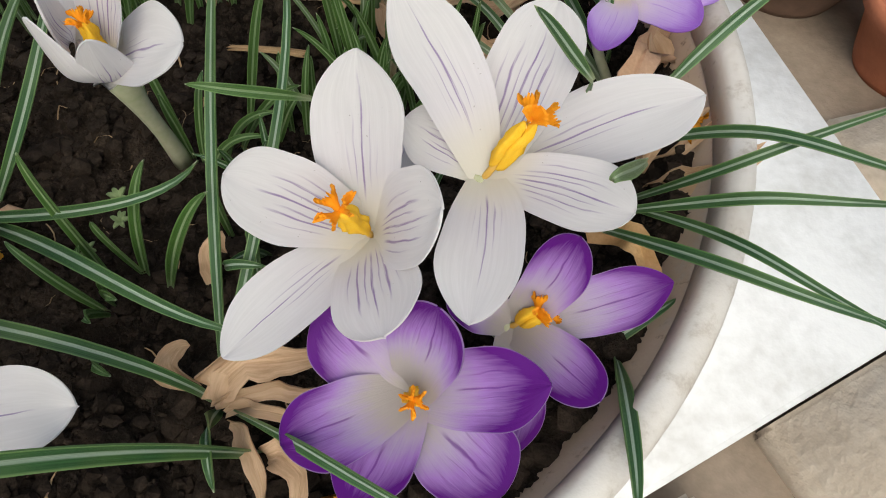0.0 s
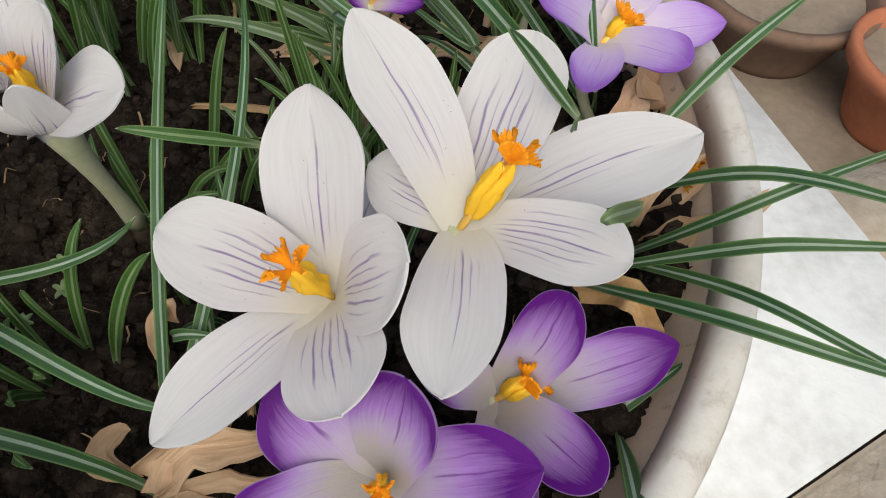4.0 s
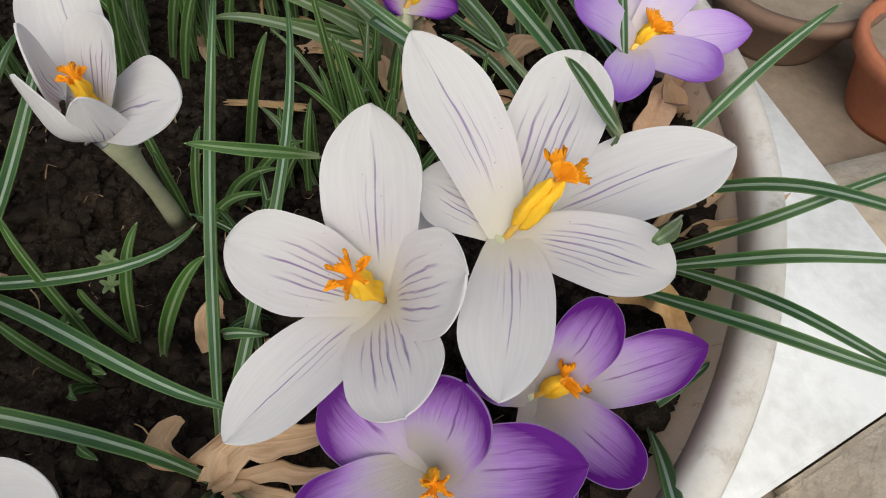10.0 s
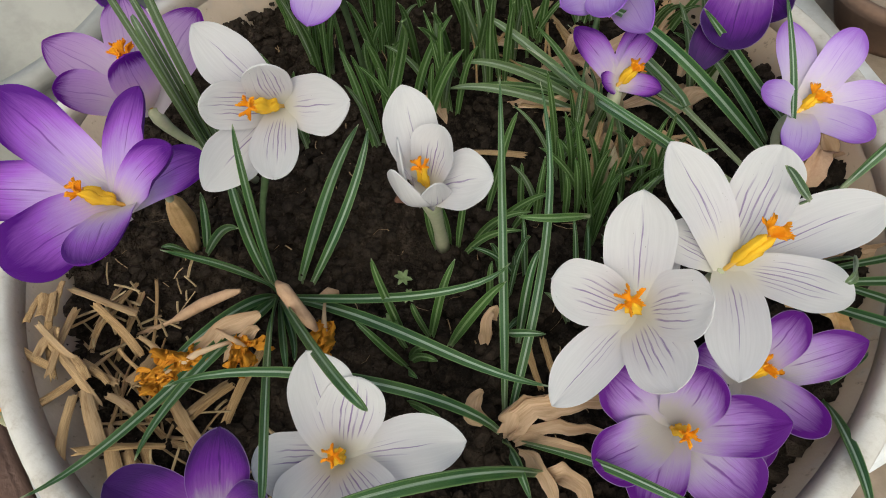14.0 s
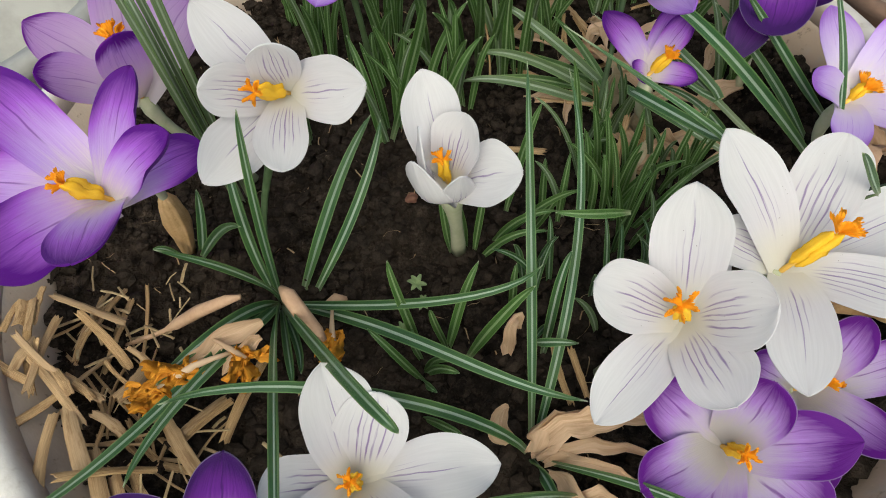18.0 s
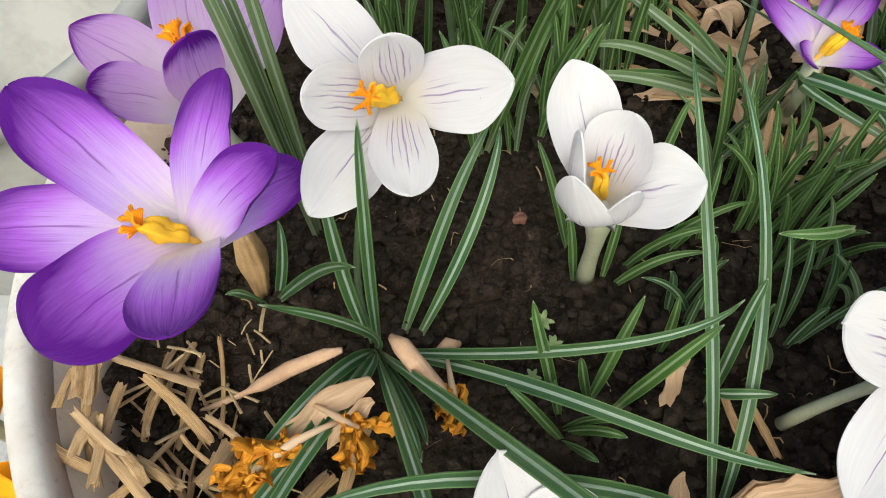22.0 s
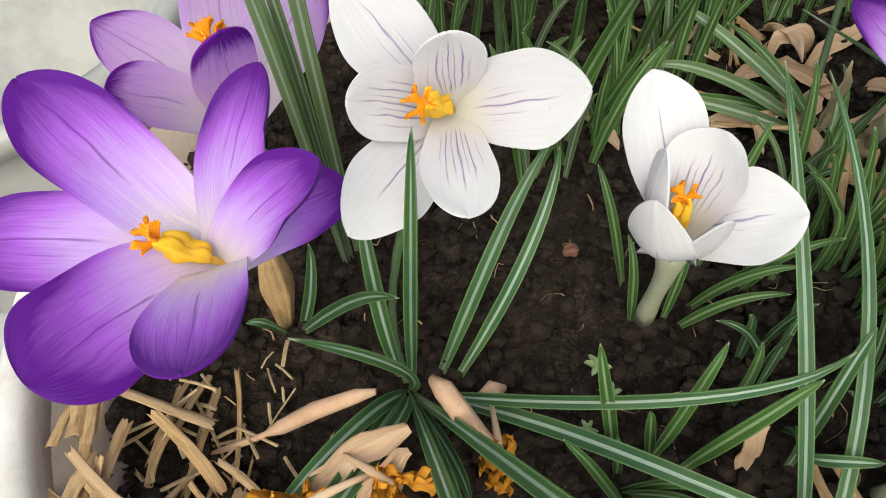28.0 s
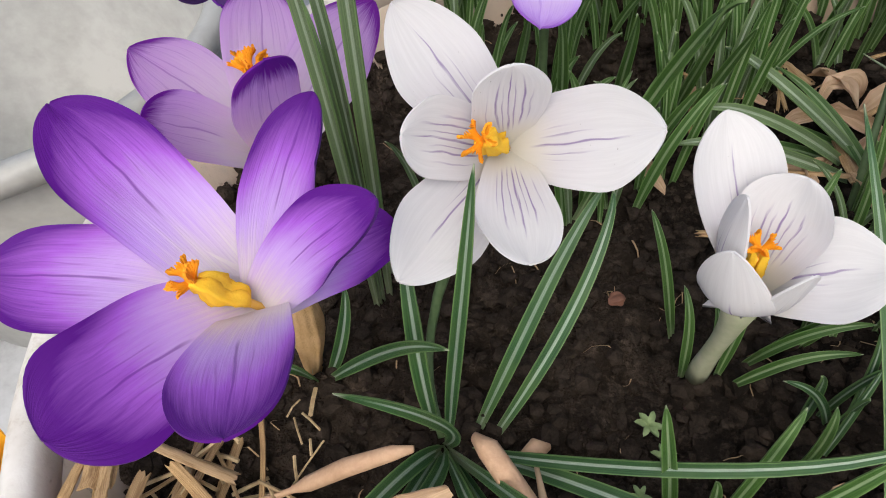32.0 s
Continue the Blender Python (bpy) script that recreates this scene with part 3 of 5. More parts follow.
def leaf(plant, pts, width=0.0048, material=None, **kw):
    if pts[0][2] < 0.006:
        # the foot sinks into the soil
        pts = ((pts[0][0], pts[0][1], -0.007), *pts[1:])
    return part("leaf", leaf_mesh(pts, width, seed=int(abs(pts[-1][0]) * 9000 + abs(pts[-1][1]) * 7000), **kw), material or M_LEAF, plant)


# ---- pot, soil, yard ----
POT = Vector((0.0638, 0.0532, 0.0))


def lathe(profile, steps=96, wave=0.0):
    bm = bmesh.new()
    rings = []
    for r, z in profile:
        rings.append([bm.verts.new((r * math.cos(a), r * math.sin(a), z + wave * math.sin(3 * a + 1) * (z > 0))) for a in (2 * math.pi * k / steps for k in range(steps))])
    for a, b in zip(rings, rings[1:]):
        for k in range(steps):
            bm.faces.new((a[k], a[(k + 1) % steps], b[(k + 1) % steps], b[k]))
    return bm


GROUND_Z = -0.17
pot = empty("flower_pot", (POT.x, POT.y, GROUND_Z), "round off-white plastic flower pot with earth-stained inner wall", "flower pot")
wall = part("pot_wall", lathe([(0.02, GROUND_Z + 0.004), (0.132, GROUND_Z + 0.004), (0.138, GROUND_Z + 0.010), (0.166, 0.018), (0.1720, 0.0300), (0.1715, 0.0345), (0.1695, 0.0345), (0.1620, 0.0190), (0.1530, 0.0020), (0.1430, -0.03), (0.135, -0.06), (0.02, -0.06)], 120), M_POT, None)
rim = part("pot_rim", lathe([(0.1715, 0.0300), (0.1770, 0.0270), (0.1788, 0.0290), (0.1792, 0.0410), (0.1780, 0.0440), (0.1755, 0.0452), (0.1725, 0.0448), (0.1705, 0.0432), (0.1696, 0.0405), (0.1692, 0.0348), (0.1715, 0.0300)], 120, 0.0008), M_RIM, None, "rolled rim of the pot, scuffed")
for piece in (wall, rim):
    piece.parent, piece.location = pot, (0, 0, -GROUND_Z)


def soil_height(x, y):
    p = Vector((x, y, 0.0))
    h = 0.0050 * noise.noise(p * 22) + 0.0040 * noise.noise(p * 60 + Vector((3, 1, 0))) + 0.0050 * noise.noise(p * 140) + 0.0046 * abs(noise.noise(p * 300)) + 0.0014 * noise.noise(p * 650)
    r = (Vector((x, y, 0)) - POT).length
    bank = min(1.0, max(0.0, (r - 0.105) / 0.055))
    left = min(1.0, max(0.0, (0.02 - x) / 0.06))
    back = min(1.0, max(0.0, (y - 0.085) / 0.06))
    right = min(1.0, max(0.0, (x - 0.10) / 0.05)) * (1 - back)
    return h - 0.003 + bank * bank * (0.004 + 0.016 * left + 0.016 * back * (1 - left) + 0.024 * right)


def soil_mesh():
    bm = bmesh.new()
    size, cells = 0.1660, 290
    grid = {}
    for i in range(cells + 1):
        for j in range(cells + 1):
            x, y = (2 * i / cells - 1) * size, (2 * j / cells - 1) * size
            if math.hypot(x, y) < (0.1660 if x > 0.05 and y < 0.03 else 0.1600):
                grid[i, j] = bm.verts.new((POT.x + x, POT.y + y, soil_height(POT.x + x, POT.y + y)))
    for (i, j), a in grid.items():
        q = [grid.get(k) for k in ((i + 1, j), (i + 1, j + 1), (i, j + 1))]
        if all(q):
            bm.faces.new((a, *q))
    return bm


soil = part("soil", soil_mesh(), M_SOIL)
tagged(soil, "dark brown crumbly potting soil filling the pot", "soil", kind="stuff")

# ---- the leaves, clump by clump: foot, then the line, width and material of each leaf ----
PLANTS = {}


def clump(key, foot):
    PLANTS[key] = (foot, [])


def blade(key, width, material, *line):
    PLANTS[key][1].append((line, width, material))


clump("W3", (-0.0080, 0.0160, 0.0000))
blade("W3", 0.0043, M_LEAF, (-0.0080, 0.0160, 0.0000), (0.0386, -0.0049, 0.0169), (0.0761, -0.0245, 0.0307), (0.1089, -0.0370, 0.0388))
blade("W3", 0.0032, M_LEAF, (-0.0080, 0.0160, 0.0000), (0.0312, 0.0020, 0.0211), (0.0700, -0.0046, 0.0415), (0.0947, -0.0015, 0.0586))
blade("W3", 0.0034, M_LEAF, (-0.0080, 0.0160, 0.0000), (-0.0009, -0.0004, 0.0425), (-0.0155, -0.0137, 0.0814))
blade("W3", 0.0038, M_LEAF, (-0.0080, 0.0160, 0.0000), (0.0437, -0.0482, 0.0840), (0.0617, -0.0675, 0.0990))
blade("W3", 0.0040, M_LEAF, (-0.0080, 0.0160, 0.0000), (0.0096, -0.0238, 0.0380), (0.0276, -0.0658, 0.0720), (0.0355, -0.0891, 0.0850))
blade("W3", 0.0042, M_LEAF, (-0.0080, 0.0160, 0.0000), (-0.0136, -0.0009, 0.0151), (-0.0236, -0.0197, 0.0255), (-0.0307, -0.0349, 0.0300))
blade("W3", 0.0037, M_LEAF, (-0.0080, 0.0160, 0.0000), (-0.0146, -0.0164, 0.0216), (-0.0306, -0.0560, 0.0384), (-0.0503, -0.0864, 0.0550))
blade("W3", 0.0040, M_LEAF, (-0.0080, 0.0160, 0.0000), (-0.0083, -0.0087, 0.0186), (-0.0194, -0.0403, 0.0326), (-0.0259, -0.0695, 0.0400))
blade("W3", 0.0032, M_LEAF, (-0.0065, 0.0145, 0.0040), (0.0015, 0.0157, 0.0600), (0.0065, 0.0213, 0.1010))
blade("W3", 0.0047, M_LEAF, (-0.0096, 0.0183, 0.0000), (-0.0119, 0.0244, 0.0337), (-0.0145, 0.0380, 0.0600))
blade("W3", 0.0040, M_LEAF, (0.0000, 0.0172, 0.0000), (0.0189, 0.0388, 0.0364), (0.0342, 0.0582, 0.0600))
blade("W3", 0.0036, M_LEAF, (0.0035, 0.0145, 0.0000), (0.0282, 0.0401, 0.0345), (0.0367, 0.0605, 0.0550))
blade("W3", 0.0038, M_LEAF, (-0.0080, 0.0160, 0.0000), (0.0068, -0.0127, 0.0179), (0.0151, -0.0328, 0.0300))
blade("W3", 0.0030, M_LEAF, (-0.0080, 0.0160, 0.0000), (0.0088, -0.0109, 0.0142), (0.0156, -0.0266, 0.0250))
clump("W1", (0.0940, -0.0420, 0.0000))
blade("W1", 0.0031, M_LEAF, (0.0940, -0.0420, 0.0000), (0.0927, -0.0027, 0.0337), (0.0910, 0.0310, 0.0590), (0.0889, 0.0657, 0.0780))
blade("W1", 0.0031, M_LEAF, (0.0940, -0.0420, 0.0000), (0.1021, -0.0139, 0.0259), (0.1079, 0.0275, 0.0490), (0.1038, 0.0727, 0.0685))
blade("W1", 0.0037, M_LEAF, (0.0940, -0.0420, 0.0000), (0.0698, -0.0415, 0.0342), (0.0295, -0.0453, 0.0627), (-0.0014, -0.0579, 0.0805))
blade("W1", 0.0025, M_LEAF_FRESH, (0.1205, 0.0134, 0.0660), (0.1076, 0.0050, 0.0770), (0.0969, 0.0029, 0.0800))
blade("W1", 0.0038, M_LEAF, (0.0940, -0.0420, 0.0000), (0.0977, -0.0549, 0.0163), (0.1038, -0.0704, 0.0200))
blade("W1", 0.0033, M_LEAF, (0.0940, -0.0420, 0.0000), (0.1200, -0.0590, 0.0350), (0.1370, -0.0690, 0.0480), (0.1640, -0.0830, 0.0600))
blade("W1", 0.0027, M_LEAF, (0.0935, -0.0094, 0.0200), (0.0998, -0.0140, 0.0299), (0.1078, -0.0140, 0.0300))
blade("W1", 0.0032, M_LEAF, (0.0978, -0.0056, 0.0050), (0.1011, 0.0028, 0.0340), (0.1047, 0.0092, 0.0500))
clump("P1", (0.1120, -0.0550, 0.0000))
blade("P1", 0.0050, M_LEAF, (0.1120, -0.0550, 0.0000), (0.0894, -0.0674, 0.0460), (0.0665, -0.0799, 0.0740), (0.0454, -0.0904, 0.0840))
clump("W2", (0.1850, 0.0000, 0.0000))
blade("W2", 0.0029, M_LEAF, (0.2062, 0.0334, 0.0300), (0.2244, 0.0163, 0.0600), (0.2388, 0.0031, 0.0720), (0.2585, -0.0119, 0.0800))
blade("W2", 0.0026, M_LEAF, (0.2031, 0.0242, 0.0100), (0.2233, 0.0083, 0.0550), (0.2376, 0.0096, 0.0660), (0.2768, 0.0233, 0.0740))
blade("W2", 0.0029, M_LEAF, (0.1957, 0.0151, 0.0200), (0.2203, -0.0027, 0.0570), (0.2328, -0.0086, 0.0680), (0.2612, -0.0143, 0.0760))
blade("W2", 0.0026, M_LEAF, (0.2009, 0.0211, 0.0200), (0.2182, -0.0105, 0.0550), (0.2286, -0.0265, 0.0660), (0.2510, -0.0445, 0.0700))
blade("W2", 0.0031, M_LEAF, (0.1925, 0.0131, 0.0200), (0.2122, -0.0176, 0.0550), (0.2256, -0.0301, 0.0660), (0.2528, -0.0425, 0.0700))
blade("W2", 0.0035, M_LEAF, (0.2132, 0.0401, 0.0480), (0.2307, 0.0529, 0.0640), (0.2516, 0.0679, 0.0740))
blade("W2", 0.0026, M_LEAF, (0.1853, 0.0113, 0.0800), (0.1761, 0.0080, 0.0940), (0.1688, 0.0044, 0.1053))
blade("W2", 0.0023, M_LEAF, (0.2025, 0.0653, 0.0400), (0.1961, 0.0773, 0.0680), (0.1923, 0.1006, 0.0850))
blade("W2", 0.0030, M_LEAF_FADED, (0.1981, -0.0040, 0.0720), (0.1882, -0.0194, 0.0880), (0.1851, -0.0221, 0.0890))
clump("P2", (0.1900, -0.0400, 0.0000))
blade("P2", 0.0030, M_LEAF, (0.1964, -0.0283, 0.0200), (0.2062, -0.0244, 0.0304), (0.2169, -0.0165, 0.0310))
blade("P2", 0.0038, M_LEAF, (0.2017, -0.0279, 0.0200), (0.1978, -0.0530, 0.0440), (0.1955, -0.0758, 0.0520))
clump("back", (0.1350, 0.0600, 0.0000))
blade("back", 0.0038, M_LEAF, (0.1904, 0.0701, 0.0100), (0.1273, 0.0752, 0.0551), (0.1487, 0.0383, 0.0717), (0.0981, 0.0485, 0.1071))
blade("back", 0.0040, M_LEAF, (0.1962, 0.0780, 0.0100), (0.1421, 0.1170, 0.0459), (0.1668, 0.0969, 0.0323), (0.1167, 0.1300, 0.0459))
blade("back", 0.0043, M_LEAF_FADED, (0.1410, 0.1237, 0.0000), (0.1010, 0.1352, 0.0279), (0.0789, 0.1430, 0.0400))
blade("back", 0.0041, M_LEAF_FADED, (0.1356, 0.1255, 0.0000), (0.0960, 0.1257, 0.0227), (0.0690, 0.1226, 0.0300))
blade("back", 0.0040, M_LEAF_FADED, (0.1376, 0.1219, 0.0050), (0.0909, 0.1174, 0.0172), (0.0624, 0.1161, 0.0200))
blade("back", 0.0036, M_LEAF, (0.2086, 0.0877, 0.0100), (0.1842, 0.1025, 0.0402), (0.1618, 0.1180, 0.0600))
blade("back", 0.0036, M_LEAF, (0.2136, 0.0933, 0.0200), (0.1845, 0.0974, 0.0544), (0.1641, 0.0990, 0.0800))
blade("back", 0.0046, M_LEAF, (0.2107, 0.0732, 0.0100), (0.1589, 0.0909, 0.0633), (0.1239, 0.0874, 0.0900))
blade("back", 0.0030, M_LEAF, (0.1877, 0.0856, 0.0000), (0.1679, 0.1009, 0.0172), (0.1470, 0.1138, 0.0200))
blade("back", 0.0026, M_LEAF_FRESH, (0.1144, 0.0843, 0.0000), (0.1111, 0.0840, 0.0345), (0.1068, 0.0872, 0.0600))
blade("back", 0.0026, M_LEAF_FRESH, (0.1213, 0.0746, 0.0000), (0.1184, 0.0724, 0.0293), (0.1145, 0.0745, 0.0500))
blade("back", 0.0026, M_LEAF_FRESH, (0.1257, 0.0651, 0.0000), (0.1222, 0.0639, 0.0321), (0.1180, 0.0664, 0.0550))
blade("back", 0.0026, M_LEAF_FRESH, (0.1176, 0.0681, 0.0000), (0.1150, 0.0649, 0.0268), (0.1114, 0.0663, 0.0450))
blade("back", 0.0026, M_LEAF_FRESH, (0.1298, 0.0747, 0.0000), (0.1327, 0.0736, 0.0267), (0.1342, 0.0771, 0.0450))
blade("back", 0.0026, M_LEAF_FRESH, (0.1230, 0.0604, 0.0000), (0.1218, 0.0592, 0.0217), (0.1196, 0.0629, 0.0350))
blade("back", 0.0026, M_LEAF_FRESH, (0.1254, 0.0558, 0.0000), (0.1322, 0.0549, 0.0193), (0.1376, 0.0590, 0.0300))
blade("back", 0.0026, M_LEAF_FRESH, (0.1328, 0.0530, 0.0000), (0.1437, 0.0530, 0.0193), (0.1533, 0.0581, 0.0300))
blade("back", 0.0026, M_LEAF_FRESH, (0.1180, 0.0587, 0.0000), (0.1175, 0.0565, 0.0192), (0.1158, 0.0595, 0.0300))
blade("back", 0.0026, M_LEAF_FRESH, (0.1336, 0.0748, 0.0000), (0.1286, 0.0677, 0.0292), (0.1232, 0.0650, 0.0500))
blade("back", 0.0026, M_LEAF_FRESH, (0.1359, 0.0685, 0.0000), (0.1398, 0.0674, 0.0242), (0.1425, 0.0710, 0.0400))
blade("back", 0.0026, M_LEAF_FRESH, (0.0928, 0.0519, 0.0000), (0.0998, 0.0508, 0.0142), (0.1046, 0.0549, 0.0200))
clump("weedside", (0.0550, -0.0120, 0.0000))
blade("weedside", 0.0032, M_LEAF_FRESH, (0.0529, -0.0060, 0.0000), (0.0479, -0.0014, 0.0309), (0.0448, 0.0036, 0.0500))
blade("weedside", 0.0026, M_LEAF_FRESH, (0.0626, -0.0029, 0.0000), (0.0595, -0.0044, 0.0205), (0.0578, -0.0037, 0.0300))
blade("weedside", 0.0032, M_LEAF_FRESH, (0.0616, -0.0039, 0.0000), (0.0683, 0.0001, 0.0277), (0.0745, 0.0075, 0.0450))
blade("weedside", 0.0037, M_LEAF_FRESH, (0.0692, -0.0063, -0.0000), (0.0818, -0.0048, 0.0281), (0.0932, -0.0013, 0.0450))
blade("weedside", 0.0027, M_LEAF_FRESH, (0.0548, -0.0159, 0.0000), (0.0453, -0.0157, 0.0203), (0.0371, -0.0114, 0.0300))
blade("weedside", 0.0032, M_LEAF_FRESH, (0.0539, -0.0124, 0.0000), (0.0619, -0.0198, 0.0180), (0.0691, -0.0243, 0.0250))
blade("weedside", 0.0031, M_LEAF_FRESH, (0.0547, -0.0295, 0.0000), (0.0631, -0.0384, 0.0155), (0.0712, -0.0435, 0.0200))
blade("weedside", 0.0026, M_LEAF_FRESH, (0.0539, -0.0116, -0.0000), (0.0602, -0.0170, 0.0181), (0.0671, -0.0200, 0.0250))
blade("weedside", 0.0026, M_LEAF_FRESH, (0.0538, -0.0150, 0.0000), (0.0575, -0.0247, 0.0152), (0.0616, -0.0293, 0.0200))
blade("weedside", 0.0026, M_LEAF_FRESH, (0.0859, 0.0131, 0.0000), (0.0866, 0.0120, 0.0197), (0.0873, 0.0158, 0.0300))
blade("weedside", 0.0023, M_LEAF_FRESH, (0.0533, -0.0080, 0.0000), (0.0517, -0.0099, 0.0149), (0.0511, -0.0062, 0.0200))
clump("W5", (0.0650, 0.0430, 0.0000))
blade("W5", 0.0027, M_LEAF_FRESH, (0.0599, 0.0540, 0.0000), (0.0536, 0.0599, 0.0251), (0.0486, 0.0678, 0.0400))
blade("W5", 0.0027, M_LEAF_FRESH, (0.0719, 0.0384, 0.0000), (0.0845, 0.0347, 0.0175), (0.0992, 0.0334, 0.0250))
blade("W5", 0.0027, M_LEAF_FRESH, (0.0763, 0.0450, 0.0000), (0.0884, 0.0413, 0.0202), (0.1022, 0.0391, 0.0300))
blade("W5", 0.0027, M_LEAF_FRESH, (0.0804, 0.0484, -0.0000), (0.0960, 0.0440, 0.0257), (0.1100, 0.0412, 0.0400))
blade("W5", 0.0029, M_LEAF_FRESH, (0.0817, 0.0588, 0.0000), (0.0899, 0.0677, 0.0324), (0.0956, 0.0741, 0.0500))
blade("W5", 0.0026, M_LEAF_FRESH, (0.0667, 0.0427, 0.0000), (0.0660, 0.0413, 0.0201), (0.0642, 0.0432, 0.0300))
blade("W5", 0.0026, M_LEAF_FRESH, (0.0702, 0.0406, 0.0000), (0.0734, 0.0456, 0.0201), (0.0755, 0.0539, 0.0300))
blade("W5", 0.0026, M_LEAF_FRESH, (0.0610, 0.0416, 0.0000), (0.0592, 0.0421, 0.0188), (0.0570, 0.0496, 0.0300))
clump("P5", (-0.0460, 0.0340, 0.0000))
blade("P5", 0.0034, M_LEAF, (-0.0475, 0.0345, 0.0000), (-0.0187, 0.0179, 0.0414), (0.0010, 0.0040, 0.0674))
blade("P5", 0.0030, M_LEAF, (-0.0480, 0.0335, 0.0000), (-0.0487, 0.0267, 0.0147), (-0.0539, 0.0238, 0.0200))
blade("P5", 0.0034, M_LEAF, (-0.0470, 0.0350, 0.0000), (-0.0353, 0.0343, 0.0237), (-0.0328, 0.0385, 0.0400))
clump("P7", (-0.0200, 0.0850, 0.0000))
blade("P7", 0.0033, M_LEAF_FADED, (-0.0344, 0.0609, 0.0040), (-0.0269, 0.0469, 0.1050), (-0.0308, 0.0495, 0.1300))
blade("P7", 0.0036, M_LEAF_FADED, (-0.0312, 0.0660, 0.0040), (-0.0194, 0.0506, 0.1050), (-0.0192, 0.0527, 0.1300))
blade("P7", 0.0029, M_LEAF_FADED, (-0.0329, 0.0634, 0.0040), (-0.0254, 0.0530, 0.0980), (-0.0319, 0.0600, 0.1220))
blade("P7", 0.0034, M_LEAF_FADED, (-0.0338, 0.0622, 0.0040), (-0.0281, 0.0516, 0.0900), (-0.0338, 0.0593, 0.1120))
clump("top", (0.0670, 0.1550, 0.0000))
blade("top", 0.0036, M_LEAF_FRESH, (0.0600, 0.1514, 0.0000), (0.0600, 0.1353, 0.0343), (0.0574, 0.1221, 0.0600))
blade("top", 0.0036, M_LEAF_FRESH, (0.0306, 0.1240, 0.0000), (0.0358, 0.1229, 0.0240), (0.0371, 0.1252, 0.0400))
blade("top", 0.0036, M_LEAF_FRESH, (0.0269, 0.0947, 0.0000), (0.0228, 0.1018, 0.0294), (0.0157, 0.1116, 0.0500))
blade("top", 0.0036, M_LEAF_FRESH, (0.0483, 0.1233, 0.0000), (0.0591, 0.1144, 0.0293), (0.0656, 0.1087, 0.0500))
blade("top", 0.0036, M_LEAF_FRESH, (0.0638, 0.1475, 0.0000), (0.0587, 0.1287, 0.0342), (0.0522, 0.1130, 0.0600))
blade("top", 0.0036, M_LEAF_FRESH, (-0.0103, 0.1474, 0.0000), (-0.0068, 0.1378, 0.0288), (-0.0073, 0.1309, 0.0500))
blade("top", 0.0036, M_LEAF_FRESH, (0.0029, 0.1505, 0.0000), (0.0104, 0.1337, 0.0396), (0.0139, 0.1184, 0.0700))
blade("top", 0.0036, M_LEAF_FRESH, (0.0247, 0.1420, 0.0000), (0.0247, 0.1291, 0.0399), (0.0222, 0.1178, 0.0700))
blade("top", 0.0036, M_LEAF_FRESH, (0.0666, 0.1548, 0.0000), (0.0701, 0.1350, 0.0397), (0.0703, 0.1174, 0.0700))
blade("top", 0.0036, M_LEAF_FRESH, (0.0717, 0.1508, 0.0000), (0.0783, 0.1358, 0.0345), (0.0812, 0.1237, 0.0600))
blade("top", 0.0036, M_LEAF_FRESH, (0.0429, 0.1485, 0.0000), (0.0452, 0.1314, 0.0398), (0.0445, 0.1162, 0.0700))
blade("top", 0.0036, M_LEAF_FRESH, (0.0326, 0.1040, 0.0000), (0.0340, 0.1050, 0.0242), (0.0321, 0.1094, 0.0400))
blade("top", 0.0036, M_LEAF_FRESH, (0.1376, 0.1164, -0.0000), (0.1214, 0.1352, 0.0133), (0.1035, 0.1595, 0.0200))
blade("top", 0.0036, M_LEAF_FRESH, (0.1402, 0.1331, 0.0000), (0.1081, 0.1381, 0.0085), (0.0738, 0.1482, 0.0100))
blade("top", 0.0036, M_LEAF_FRESH, (0.1306, 0.1336, 0.0000), (0.0999, 0.1283, 0.0087), (0.0682, 0.1279, 0.0100))
blade("top", 0.0036, M_LEAF_FRESH, (0.0333, 0.1205, -0.0000), (0.0311, 0.1174, 0.0293), (0.0262, 0.1173, 0.0500))
blade("top", 0.0038, M_LEAF_FRESH, (0.0280, 0.0986, 0.0000), (0.0495, 0.0871, 0.0681), (0.0568, 0.0618, 0.1063))
blade("top", 0.0036, M_LEAF_FRESH, (0.0502, 0.1041, 0.0000), (0.0598, 0.1066, 0.0301), (0.0716, 0.1105, 0.0500))
blade("top", 0.0036, M_LEAF_FRESH, (0.0416, 0.1165, 0.0000), (0.0521, 0.1237, 0.0300), (0.0649, 0.1324, 0.0500))
blade("top", 0.0036, M_LEAF_FRESH, (0.0278, 0.1364, 0.0000), (0.0336, 0.1306, 0.0246), (0.0420, 0.1272, 0.0400))
blade("top", 0.0036, M_LEAF_FRESH, (0.0230, 0.1332, 0.0000), (0.0201, 0.1337, 0.0194), (0.0205, 0.1372, 0.0300))
blade("top", 0.0036, M_LEAF_FRESH, (0.0179, 0.1437, 0.0000), (0.0229, 0.1403, 0.0246), (0.0305, 0.1393, 0.0400))

